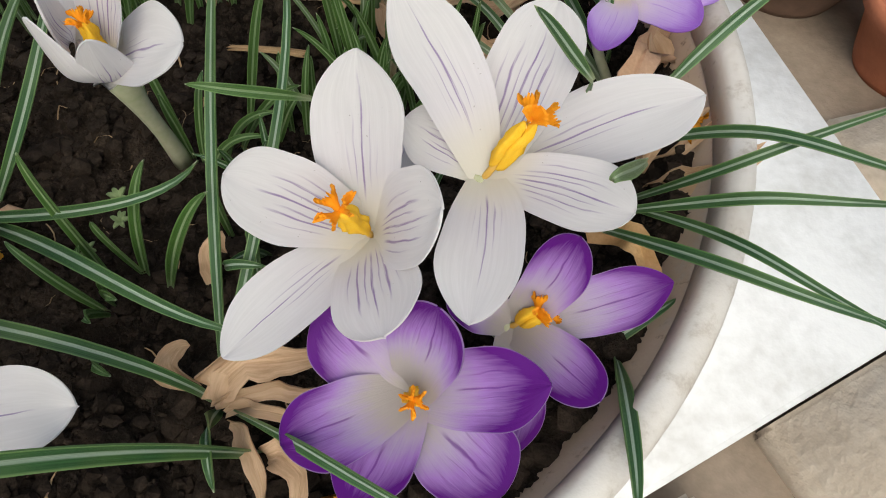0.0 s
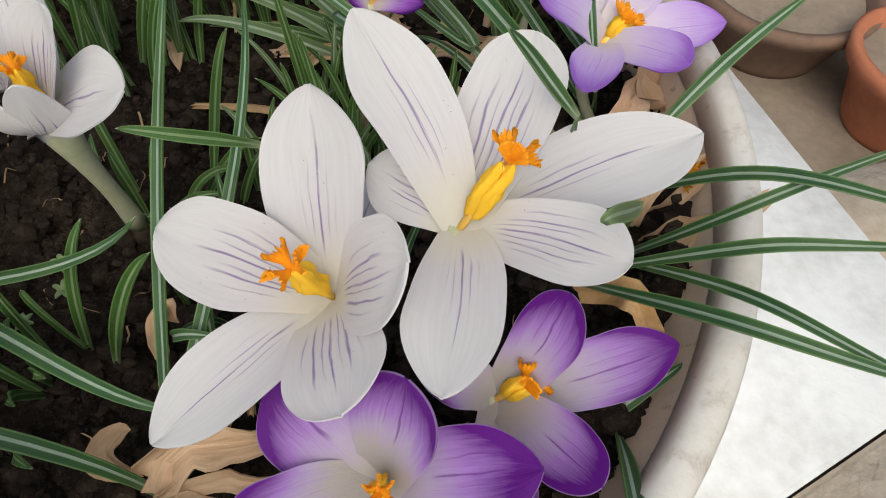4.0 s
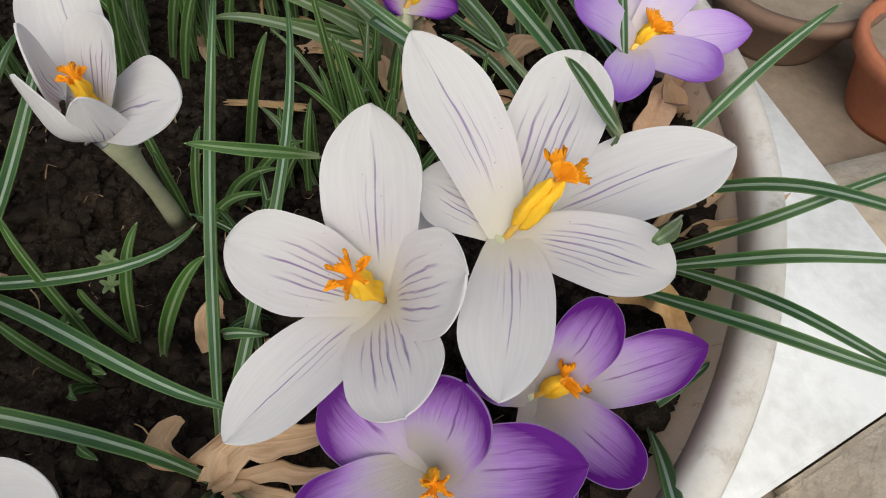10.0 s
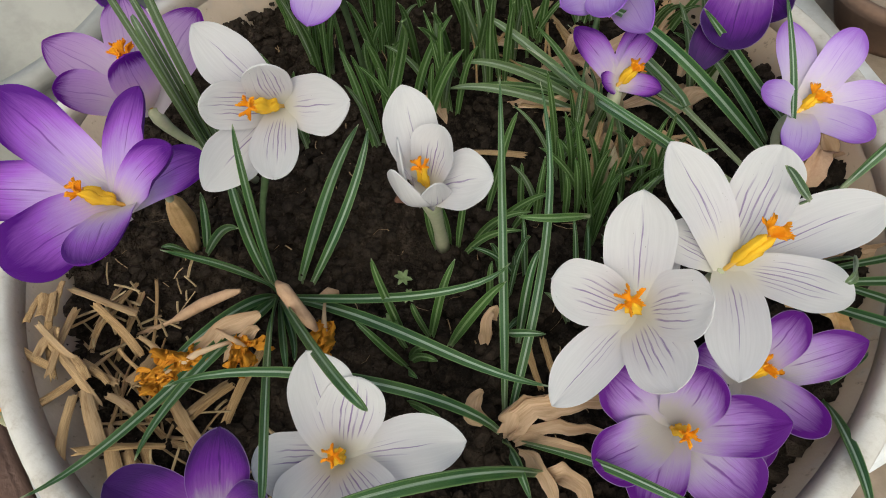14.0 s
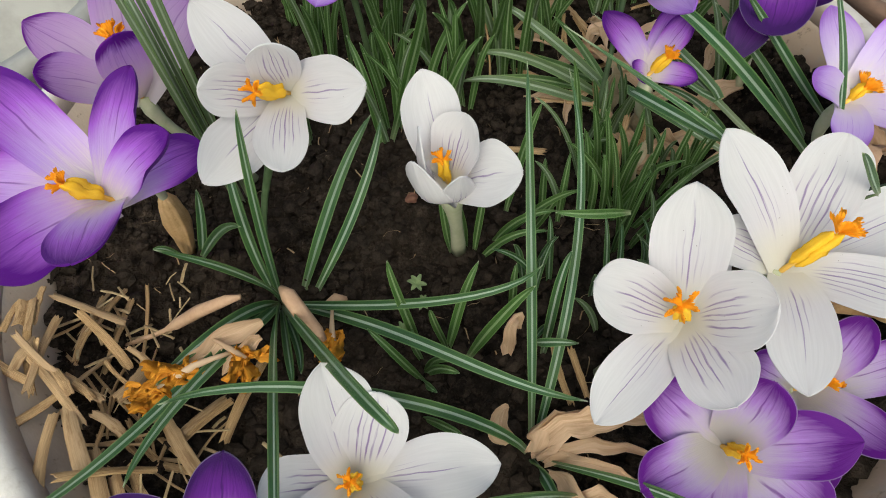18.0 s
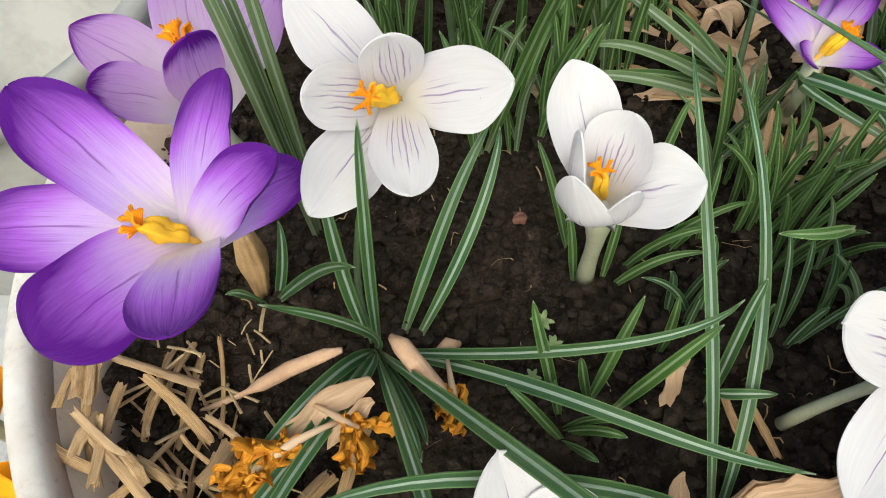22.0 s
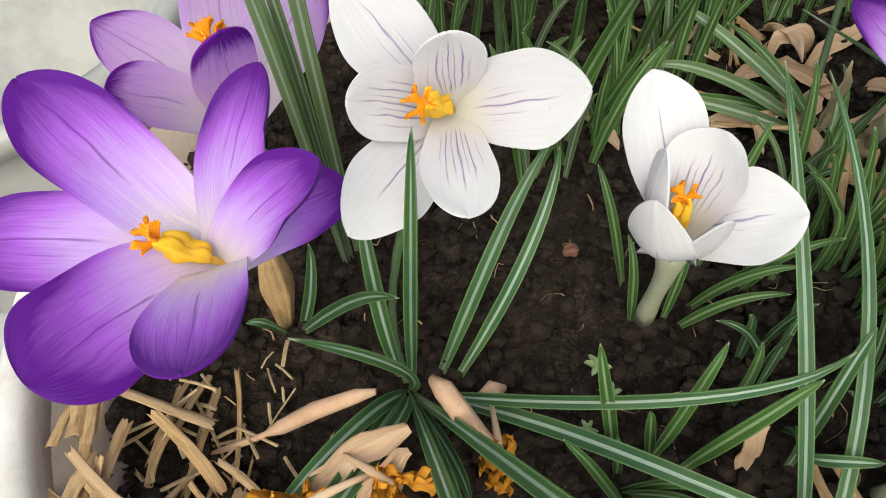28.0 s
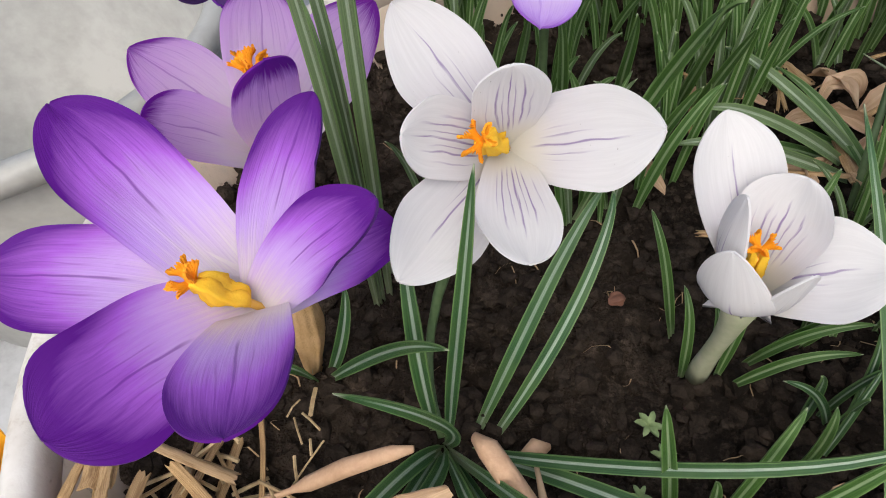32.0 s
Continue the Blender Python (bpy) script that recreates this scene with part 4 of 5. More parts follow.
# ---- flowers ----
WHITE, LILAC, PALE, VIOLET, DARK = (M_WHITE_IN, M_WHITE_OUT), (M_LILAC, M_LILAC), (M_PALE, M_PALE), (M_VIOLET, M_VIOLET), (M_DARK, M_DARK)
ORCHID = (M_ORCHID, M_ORCHID)
FLOWERS = {}
FLOWERS["W1"] = crocus((0.118, -0.012, 0.0), (0.1371, -0.0140, 0.0495),
                 [((0.1340, 0.0075, 0.0889), 0.0225, "o"), ((0.1076, -0.0157, 0.0739), 0.0200, "i"), ((0.1088, -0.0480, 0.0516), 0.0177, "o"),
                  ((0.1438, -0.0456, 0.0630), 0.0213, "i"), ((0.1540, -0.0229, 0.0770), 0.0224, "i"), ((0.1451, 0.0109, 0.0600), 0.0186, "o")], WHITE,
                 "wide open white crocus with lilac veins and orange stigma", pistil=(0.1307, -0.0200, 0.0711))
FLOWERS["W2"] = crocus((0.172, 0.006, 0.0), (0.1634, -0.0029, 0.0609),
                 [((0.1413, 0.0194, 0.0969), 0.0176, "o"), ((0.1765, 0.0243, 0.0901), 0.0203, "i"), ((0.2145, 0.0178, 0.0710), 0.0207, "o"),
                  ((0.1935, -0.0200, 0.0750), 0.0167, "i"), ((0.1608, -0.0432, 0.0664), 0.0189, "o"), ((0.1439, 0.0067, 0.0690), 0.0155, "i")], WHITE,
                 "large white crocus with fully spread petals, lilac veined", pistil=(0.1731, -0.0022, 0.0851), opts=(None, None, None, None, None, {"own": 0.1, "cup": 0.05, "tipness": 0.6}))
FLOWERS["P1"] = crocus((0.138, -0.040, 0.0), (0.1491, -0.0460, 0.0300),
                 [((0.1263, -0.0327, 0.0460), 0.0221, "o"), ((0.1544, -0.0388, 0.0640), 0.0190, "i"), ((0.1797, -0.0492, 0.0508), 0.0194, "o"),
                  ((0.1716, -0.0692, 0.0353), 0.0232, "i"), ((0.1372, -0.0745, 0.0330), 0.0188, "o"), ((0.1220, -0.0631, 0.0410), 0.0187, "i")], LILAC,
                 "open lilac crocus with violet petal tips and pale centre", pistil=(0.1503, -0.0542, 0.0487), size=0.68)
FLOWERS["P2"] = crocus((0.178, -0.022, 0.0), (0.1736, -0.0269, 0.0300),
                 [((0.1858, -0.0165, 0.0589), 0.0142, "i"), ((0.2131, -0.0165, 0.0400), 0.0157, "o"), ((0.1916, -0.0501, 0.0450), 0.0142, "i"),
                  ((0.1724, -0.0608, 0.0323), 0.0147, "o"), ((0.1566, -0.0236, 0.0420), 0.0130, "i")], LILAC,
                 "lilac crocus with deep violet tips under a white one", pistil=(0.1810, -0.0262, 0.0416))
FLOWERS["W3"] = crocus((-0.0075, 0.0159, 0.0), (0.0105, 0.0509, 0.0778),
                 [((-0.0114, 0.0543, 0.1124), 0.0194, "o"), ((-0.0079, 0.0308, 0.0994), 0.0166, "i"), ((0.0122, 0.0419, 0.1064), 0.0162, "i"),
                  ((0.0409, 0.0362, 0.0960), 0.0213, "o"), ((-0.0084, 0.0115, 0.0793), 0.0191, "o"), ((0.0164, 0.0137, 0.0830), 0.0166, "i")], WHITE,
                 "open white crocus with fine violet veins and yellow anthers", pistil=(0.0053, 0.0344, 0.0951), size=0.8, anther_r=0.0019, stem=0.7, stems=M_STEM, via=((-0.0117, 0.0235, 0.0060), (-0.0194, 0.0441, 0.0220)))
FLOWERS["W5"] = crocus((0.0642, 0.0394, 0.0), (0.0636, 0.0300, 0.0560),
                 [((0.0554, 0.0514, 0.0880), 0.0196, "o"), ((0.0702, 0.0380, 0.0820), 0.0185, "i"), ((0.0880, 0.0251, 0.0700), 0.0222, "o"), ((0.0564, 0.0288, 0.0860), 0.0120, "i"), ((0.0545, 0.0220, 0.0780), 0.0165, "o"), ((0.0690, 0.0185, 0.0755), 0.0130, "i")], WHITE,
                 "small half-open cupped white crocus on a pale stem", pistil=(0.0623, 0.0290, 0.0740), size=0.68, stem=1.5, aim=(-0.06, -0.05, 1.0),
                 opts=({"own": 0.9, "cup": 0.18}, {"own": 0.9, "cup": 0.2}, {"own": 0.5}, {"belly": (0.0558, 0.0284, 0.0680), "cup": 0.16},
                       {"belly": (0.0578, 0.0217, 0.0600), "cup": 0.20, "waist": 0.6, "tipness": 0.3}, {"belly": (0.0673, 0.0222, 0.0590), "cup": 0.16, "waist": 0.6}))
FLOWERS["P5"] = crocus((-0.0500, 0.0355, 0.0), (-0.0320, 0.0020, 0.0830),
                 [((-0.0105, 0.0245, 0.0815), 0.0150, "o"), ((-0.0735, 0.0287, 0.1085), 0.0203, "o"), ((-0.0815, 0.0000, 0.0930), 0.0205, "i"), ((-0.0503, -0.0310, 0.0975), 0.0226, "o"),
                  ((-0.0208, -0.0322, 0.1040), 0.0188, "i"), ((-0.0078, 0.0085, 0.1055), 0.0145, "o"), ((-0.0205, 0.0262, 0.1128), 0.0135, "i")], VIOLET,
                 "large open violet crocus with white throat and orange stigma", pistil=(-0.0400, -0.0035, 0.1000), sheath=True, size=0.72, anther_r=0.0021, via=((-0.0455, 0.0400, 0.0340), (-0.0375, 0.0300, 0.0720)),
                 opts=({"tipness": 0.0}, {"tipness": 0.2}, {"tipness": 0.3}, {"tipness": 0.0, "broad": 0.66, "curl": -0.12}, {"tipness": 0.2, "roll": -0.4, "turn_in": -1.0, "face": (-0.15, 0.35, 0.90), "cup": 0.05}, {"tipness": 0.4, "roll": 0.6, "broad": 0.6}, {"tipness": 0.5, "roll": 0.8}))
FLOWERS["P7"] = crocus((-0.030, 0.075, 0.0), (-0.0534, 0.0661, 0.0600),
                 [((-0.0798, 0.0664, 0.0950), 0.0213, "o"), ((-0.0712, 0.0473, 0.0900), 0.0165, "i"), ((-0.0502, 0.0813, 0.1020), 0.0195, "i"), ((-0.0217, 0.0792, 0.0980), 0.0204, "o"), ((-0.0401, 0.0523, 0.1010), 0.0177, "i")], ORCHID,
                 "open violet crocus standing behind a larger violet one", opts=(None, None, None, None, {"own": 0.1, "cup": -0.12, "flare": -0.2}), pistil=(-0.0509, 0.0663, 0.0920))
FLOWERS["P11"] = crocus((-0.050, 0.130, 0.0), (-0.1118, 0.1873, 0.0600),
                  [((-0.0815, 0.0943, 0.0950), 0.0220, "o"), ((-0.0654, 0.0892, 0.0920), 0.0220, "i"), ((-0.0534, 0.1045, 0.1000), 0.0220, "o")], VIOLET,
                  "violet crocus at the far side of the pot")
FLOWERS["W4"] = crocus((0.045, -0.055, 0.0), (0.0425, -0.0644, 0.0380),
                 [((0.0363, -0.0435, 0.0762), 0.0211, "o"), ((0.0500, -0.0470, 0.0660), 0.0206, "i"), ((0.0832, -0.0612, 0.0550), 0.0197, "o"),
                  ((0.0214, -0.0742, 0.0600), 0.0194, "i"), ((0.0330, -0.0916, 0.0600), 0.0199, "o"), ((0.0623, -0.0868, 0.0620), 0.0188, "i")], WHITE,
                 "open white crocus with lilac feathered inner petals", pistil=(0.0432, -0.0680, 0.0560), size=0.7, anther_r=0.0020)
FLOWERS["P8"] = crocus((0.006, -0.080, 0.0), (0.0090, -0.0880, 0.0420),
                 [((0.0174, -0.0683, 0.0800), 0.0175, "o"), ((-0.0160, -0.0830, 0.0700), 0.0193, "i"), ((0.0340, -0.0865, 0.0750), 0.0171, "i"),
                  ((-0.0050, -0.1120, 0.0740), 0.0168, "o"), ((0.0250, -0.1130, 0.0760), 0.0165, "o")], DARK,
                 "dark violet crocus near the pot's edge", pistil=(0.0090, -0.0930, 0.0600))
FLOWERS["P3"] = crocus((0.215, 0.075, 0.0), (0.2035, 0.0747, 0.0500),
                 [((0.2013, 0.1106, 0.0640), 0.0137, "o"), ((0.2249, 0.1007, 0.0680), 0.0147, "i"), ((0.2377, 0.0785, 0.0560), 0.0138, "o"),
                  ((0.2211, 0.0520, 0.0620), 0.0124, "i"), ((0.1932, 0.0420, 0.0600), 0.0133, "o"), ((0.1810, 0.0625, 0.0742), 0.0114, "i")], PALE,
                 "small pale lilac crocus close to the pot's rim", pistil=(0.2106, 0.0770, 0.0590))
FLOWERS["P4"] = crocus((0.145, 0.108, 0.0), (0.1357, 0.0888, 0.0500),
                 [((0.1176, 0.1030, 0.0680), 0.0118, "o"), ((0.1478, 0.0965, 0.0720), 0.0100, "i"), ((0.1516, 0.0807, 0.0560), 0.0092, "o"), ((0.1291, 0.0840, 0.0560), 0.0100, "i"), ((0.1440, 0.1040, 0.0700), 0.0110, "o")], VIOLET,
                 "half-open lilac crocus with folded petals among leaves", pistil=(0.1428, 0.0891, 0.0620), size=0.8)
FLOWERS["P9"] = crocus((0.122, 0.105, 0.0), (0.1319, 0.1361, 0.0720),
                 [((0.1095, 0.0787, 0.0980), 0.0175, "o"), ((0.1261, 0.0759, 0.0960), 0.0175, "i"), ((0.1397, 0.0710, 0.0940), 0.0170, "o"), ((0.1423, 0.0974, 0.1020), 0.0180, "i"), ((0.1254, 0.1197, 0.1050), 0.0180, "o"), ((0.1080, 0.1019, 0.1040), 0.0180, "i")], PALE,
                 "tall pale lilac crocus behind the leaves", pistil=(0.1289, 0.1137, 0.0880), size=0.8, stem=0.7, stems=M_STEM)
FLOWERS["P6"] = crocus((0.185, 0.122, 0.0), (0.1863, 0.1265, 0.0800),
                 [((0.1658, 0.0937, 0.0520), 0.0160, "o"), ((0.1749, 0.0921, 0.0660), 0.0250, "i"), ((0.1960, 0.1009, 0.0740), 0.0220, "o"), ((0.1618, 0.1101, 0.0900), 0.0250, "i"), ((0.1988, 0.1194, 0.0920), 0.0220, "o")], DARK,
                 "dark violet crocus with drooping petals near the rim")
FLOWERS["P10"] = crocus((0.018, 0.135, 0.0), (0.0180, 0.1180, 0.0850),
                  [((0.0172, 0.0795, 0.0898), 0.0190, "o"), ((0.0440, 0.0980, 0.1080), 0.0190, "i"), ((-0.0080, 0.1000, 0.1080), 0.0190, "i"),
                   ((0.0400, 0.1350, 0.1130), 0.0180, "o"), ((-0.0040, 0.1380, 0.1130), 0.0180, "o")], PALE,
                  "pale lilac crocus at the back of the pot", pistil=(0.0190, 0.1140, 0.1060), stem=0.8, stems=M_STEM)
for key, (foot, leaves) in PLANTS.items():
    plant = FLOWERS.get(key) or empty("crocus_leaves", foot, "clump of narrow green striped crocus leaves in soil", "leaf clump", "crocus leaf clumps")
    for line, width, material in leaves:
        if line[0][2] > 0.015:
            # the hidden lower end of the leaf, down to the soil
            x, y, z = line[0]
            back = 0.012 + 0.25 * z
            leaf(plant, ((x + 0.006, y + back, -0.002), (x + 0.004, y + back * 0.6, z * 0.5), (x, y, z)), width, material)
        leaf(plant, line, width, material)


def fill_clump(x, y, count, seed, tall, spread, material, lean=(0, 0)):
    rnd = random.Random(seed)
    plant = empty("crocus_leaves", (x, y, 0.0), "dense clump of narrow green crocus leaves at the back", "leaf clump", "crocus leaf clumps")
    for k in range(count):
        a = rnd.uniform(0, 6.283)
        bx, by = x + rnd.uniform(-0.008, 0.008), y + rnd.uniform(-0.008, 0.008)
        r, h = spread * rnd.uniform(0.15, 0.85), tall * rnd.uniform(0.55, 1.1)
        dx, dy = r * math.cos(a) + lean[0], r * math.sin(a) * 0.7 + lean[1]
        leaf(plant, ((bx, by, -0.002), (bx + dx * 0.44, by + dy * 0.44, h * 0.60), (bx + dx, by + dy, h)), rnd.uniform(0.0022, 0.0032) if y > 0.11 else rnd.uniform(0.0018, 0.0027), M_LEAF_FADED if rnd.random() < 0.22 else material)


fill_clump(0.035, 0.105, 7, 100, 0.050, 0.030, M_LEAF_FRESH)
fill_clump(0.060, 0.120, 8, 101, 0.055, 0.030, M_LEAF_FRESH)
fill_clump(0.075, 0.175, 9, 102, 0.070, 0.040, M_LEAF_FRESH)
fill_clump(0.100, 0.165, 9, 103, 0.060, 0.045, M_LEAF_FRESH)
fill_clump(0.020, 0.165, 9, 104, 0.070, 0.040, M_LEAF_FRESH)
fill_clump(0.045, 0.195, 9, 105, 0.060, 0.040, M_LEAF_FRESH)
fill_clump(0.130, 0.180, 9, 106, 0.060, 0.045, M_LEAF_FRESH)
fill_clump(0.160, 0.165, 8, 107, 0.050, 0.045, M_LEAF_FRESH)
fill_clump(-0.010, 0.145, 8, 108, 0.060, 0.035, M_LEAF_FRESH)
fill_clump(0.095, 0.205, 9, 109, 0.060, 0.040, M_LEAF_FRESH)
fill_clump(0.185, 0.130, 7, 110, 0.045, 0.040, M_LEAF_FRESH)
fill_clump(0.120, 0.085, 7, 111, 0.040, 0.028, M_LEAF_FRESH)
fill_clump(0.105, 0.055, 4, 112, 0.034, 0.022, M_LEAF_FRESH)
fill_clump(0.150, 0.070, 6, 113, 0.040, 0.030, M_LEAF_FRESH)
fill_clump(-0.015, 0.100, 6, 114, 0.050, 0.025, M_LEAF_FRESH)
fill_clump(0.015, 0.198, 9, 115, 0.085, 0.035, M_LEAF_FRESH)
fill_clump(0.060, 0.206, 10, 116, 0.085, 0.040, M_LEAF_FRESH)
fill_clump(0.110, 0.203, 10, 117, 0.080, 0.040, M_LEAF_FRESH)
fill_clump(0.150, 0.190, 9, 118, 0.075, 0.040, M_LEAF_FRESH)
fill_clump(-0.025, 0.175, 8, 119, 0.080, 0.030, M_LEAF_FRESH)
fill_clump(0.085, 0.140, 8, 120, 0.070, 0.035, M_LEAF_FRESH)
fill_clump(0.190, 0.160, 8, 121, 0.065, 0.035, M_LEAF_FRESH)
fill_clump(0.127, 0.066, 6, 122, 0.045, 0.030, M_LEAF_FRESH)
fill_clump(0.136, 0.046, 6, 123, 0.045, 0.030, M_LEAF_FRESH)
fill_clump(0.152, 0.078, 6, 124, 0.045, 0.030, M_LEAF_FRESH)
fill_clump(0.099, 0.024, 6, 125, 0.035, 0.025, M_LEAF)
fill_clump(0.143, 0.021, 6, 126, 0.045, 0.030, M_LEAF)
fill_clump(0.123, 0.013, 6, 127, 0.040, 0.028, M_LEAF)
fill_clump(0.131, 0.103, 7, 128, 0.040, 0.030, M_LEAF_FRESH)
fill_clump(0.030, 0.203, 9, 129, 0.105, 0.030, M_LEAF_FRESH)
fill_clump(0.075, 0.210, 9, 130, 0.105, 0.035, M_LEAF_FRESH)
fill_clump(0.125, 0.204, 9, 131, 0.100, 0.035, M_LEAF_FRESH)
fill_clump(0.165, 0.185, 9, 132, 0.095, 0.030, M_LEAF_FRESH)
fill_clump(-0.015, 0.188, 8, 133, 0.100, 0.028, M_LEAF_FRESH)

# ---- litter on the soil ----
def straw_mesh(a, b, w, seed):
    """A split, flattened stalk with torn ends."""
    rnd = random.Random(seed)
    a, b = Vector(a), Vector(b)
    d = b - a
    side = d.cross(Vector((rnd.uniform(-0.5, 0.5), rnd.uniform(-0.5, 0.5), 1))).normalized()
    up = side.cross(d).normalized()
    up = up if up.z > 0 else -up
    bend, arch = rnd.uniform(-0.06, 0.06) * d.length, rnd.uniform(0.0, 0.05) * d.length
    rows = []
    node = rnd.uniform(0.3, 0.7) if rnd.random() < 0.35 else None
    for i in range(11):
        s = i / 10
        row = []
        for j in range(7):
            u = 2 * j / 6 - 1
            torn = (0.10 * noise.noise(Vector((u * 2.3, seed, 0.0))) if i == 10 else 0) + (0.10 * noise.noise(Vector((u * 2.3, seed, 9.0))) if i == 0 else 0)
            wide = w * 0.5 * (1 + 0.12 * math.sin(3 * s + seed)) * (1.18 if node and abs(s - node) < 0.06 else 1.0)
            p = a + d * (s + torn) + side * (wide * u + bend * math.sin(math.pi * s)) + up * (arch * math.sin(math.pi * s) + 0.22 * w * (1 - u * u) + noise.noise(Vector((s * 6, u * 2, seed))) * w * 0.12)
            row.append((p, up))
        rows.append(row)
    return sheet(rows, 0.0004)


def straw(a, b, width):
    seed = int(abs(a[0] * 7000) + abs(b[1] * 9000))
    tagged(part("straw", straw_mesh(a, b, width, seed), M_STRAW), "dry weathered piece of straw lying on soil", "straw", "straw mulch")


straw((-0.0849, -0.0086, 0.0360), (-0.0811, -0.0188, 0.0380), 0.0042)
straw((-0.0813, -0.0078, 0.0356), (-0.0768, -0.0209, 0.0380), 0.0036)
straw((-0.0862, -0.0096, 0.0360), (-0.0856, -0.0215, 0.0380), 0.0026)
straw((-0.0784, -0.0032, 0.0309), (-0.0563, -0.0066, 0.0177), 0.0034)
straw((-0.0707, -0.0066, 0.0255), (-0.0497, -0.0238, 0.0156), 0.0032)
straw((-0.0739, -0.0116, 0.0301), (-0.0685, -0.0419, 0.0380), 0.0036)
straw((-0.0776, -0.0235, 0.0420), (-0.0503, -0.0386, 0.0246), 0.0030)
straw((-0.0657, -0.0331, 0.0335), (-0.0569, -0.0412, 0.0330), 0.0044)
straw((-0.0563, -0.0237, 0.0216), (-0.0461, -0.0313, 0.0205), 0.0016)
straw((-0.0528, -0.0161, 0.0166), (-0.0364, -0.0267, 0.0139), 0.0020)
straw((-0.0442, -0.0239, 0.0147), (-0.0466, -0.0384, 0.0241), 0.0050)
straw((-0.0630, -0.0333, 0.0313), (-0.0515, -0.0399, 0.0281), 0.0030)
straw((-0.0839, -0.0094, 0.0320), (-0.0705, -0.0405, 0.0320), 0.0030)
straw((-0.0723, -0.0231, 0.0379), (-0.0722, -0.0340, 0.0330), 0.0026)
straw((-0.0057, -0.0144, 0.0050), (-0.0118, -0.0466, 0.0089), 0.0034)
straw((-0.0159, -0.0301, 0.0060), (-0.0265, -0.0472, 0.0142), 0.0034)
straw((-0.0777, -0.0263, 0.0350), (-0.0501, -0.0497, 0.0311), 0.0030)
straw((-0.0752, -0.0215, 0.0349), (-0.0777, -0.0358, 0.0360), 0.0030)
straw((-0.0780, -0.0170, 0.0350), (-0.0816, -0.0015, 0.0333), 0.0030)
straw((-0.0572, -0.0440, 0.0319), (-0.0405, -0.0665, 0.0360), 0.0050)
straw((-0.0441, -0.0575, 0.0312), (-0.0307, -0.0801, 0.0323), 0.0050)
straw((-0.0344, -0.0387, 0.0140), (-0.0154, -0.0591, 0.0137), 0.0046)
straw((-0.0254, -0.0478, 0.0129), (-0.0135, -0.0309, 0.0068), 0.0030)
straw((-0.0400, -0.0497, 0.0233), (-0.0504, -0.0444, 0.0280), 0.0030)
straw((-0.0716, -0.0521, 0.0350), (-0.0600, -0.0374, 0.0312), 0.0030)
straw((-0.0944, -0.0247, 0.0350), (-0.0704, -0.0376, 0.0360), 0.0028)
straw((-0.0452, -0.0689, 0.0440), (-0.0249, -0.0608, 0.0253), 0.0030)
straw((-0.0585, -0.0473, 0.0350), (-0.0505, -0.0800, 0.0360), 0.0036)
straw((-0.0357, -0.0643, 0.0289), (-0.0268, -0.0792, 0.0307), 0.0040)
straw((-0.0344, -0.0590, 0.0242), (-0.0184, -0.0773, 0.0242), 0.0030)
straw((0.1017, -0.0036, 0.0050), (0.1075, -0.0264, 0.0060), 0.0022)
straw((0.1079, -0.0049, 0.0050), (0.1132, -0.0238, 0.0060), 0.0024)
straw((0.1137, 0.1806, 0.0059), (0.1246, 0.1484, 0.0031), 0.0030)
straw((0.1351, 0.0788, 0.0050), (0.1469, 0.0750, 0.0060), 0.0020)
straw((0.0702, 0.0906, 0.0040), (0.0997, 0.0877, 0.0060), 0.0030)
straw((0.1334, 0.0964, 0.0200), (0.1298, 0.0747, 0.0000), 0.0028)
straw((0.1104, 0.1844, 0.0072), (0.1216, 0.1652, 0.0068), 0.0030)
straw((0.1436, 0.0988, 0.0120), (0.1381, 0.0862, 0.0020), 0.0030)
straw((0.1234, 0.1358, 0.0050), (0.1253, 0.1044, 0.0060), 0.0030)
rnd_straw = random.Random(21)
for k in range(44):
    # the pile between the leaf clump and the pot's wall
    ang, rad = rnd_straw.uniform(3.55, 4.35), rnd_straw.uniform(0.134, 0.160)
    x, y = POT.x + rad * math.cos(ang), POT.y + rad * math.sin(ang)
    turn, long_ = rnd_straw.gauss(ang - 1.57, 0.6), rnd_straw.uniform(0.012, 0.038)
    x2, y2 = x + long_ * math.cos(turn), y + long_ * math.sin(turn)
    if (Vector((x2, y2, 0)) - POT).length > 0.160:
        continue
    lift = rnd_straw.uniform(0.002, 0.009)
    tagged(part("straw", straw_mesh((x, y, soil_height(x, y) + lift), (x2, y2, soil_height(x2, y2) + lift * 0.6), rnd_straw.choice((0.0009, 0.0011, 0.0014, 0.0018, 0.0026)), 300 + k), M_STRAW),
           "dry weathered piece of straw lying on soil", "straw", "straw mulch")


for k in range(12):
    # dry stalks between the leaves at the back
    x, y = rnd_straw.uniform(0.060, 0.140), rnd_straw.uniform(0.115, 0.175)
    turn, long_ = rnd_straw.uniform(0, 6.283), rnd_straw.uniform(0.014, 0.038)
    tagged(part("straw", straw_mesh((x, y, soil_height(x, y) + 0.003), (x + long_ * math.cos(turn), y + long_ * math.sin(turn), soil_height(x, y) + rnd_straw.uniform(0.004, 0.022)), rnd_straw.uniform(0.0012, 0.0026), 600 + k), M_STRAW),
           "dry weathered stalk among the leaves", "straw", "straw mulch")


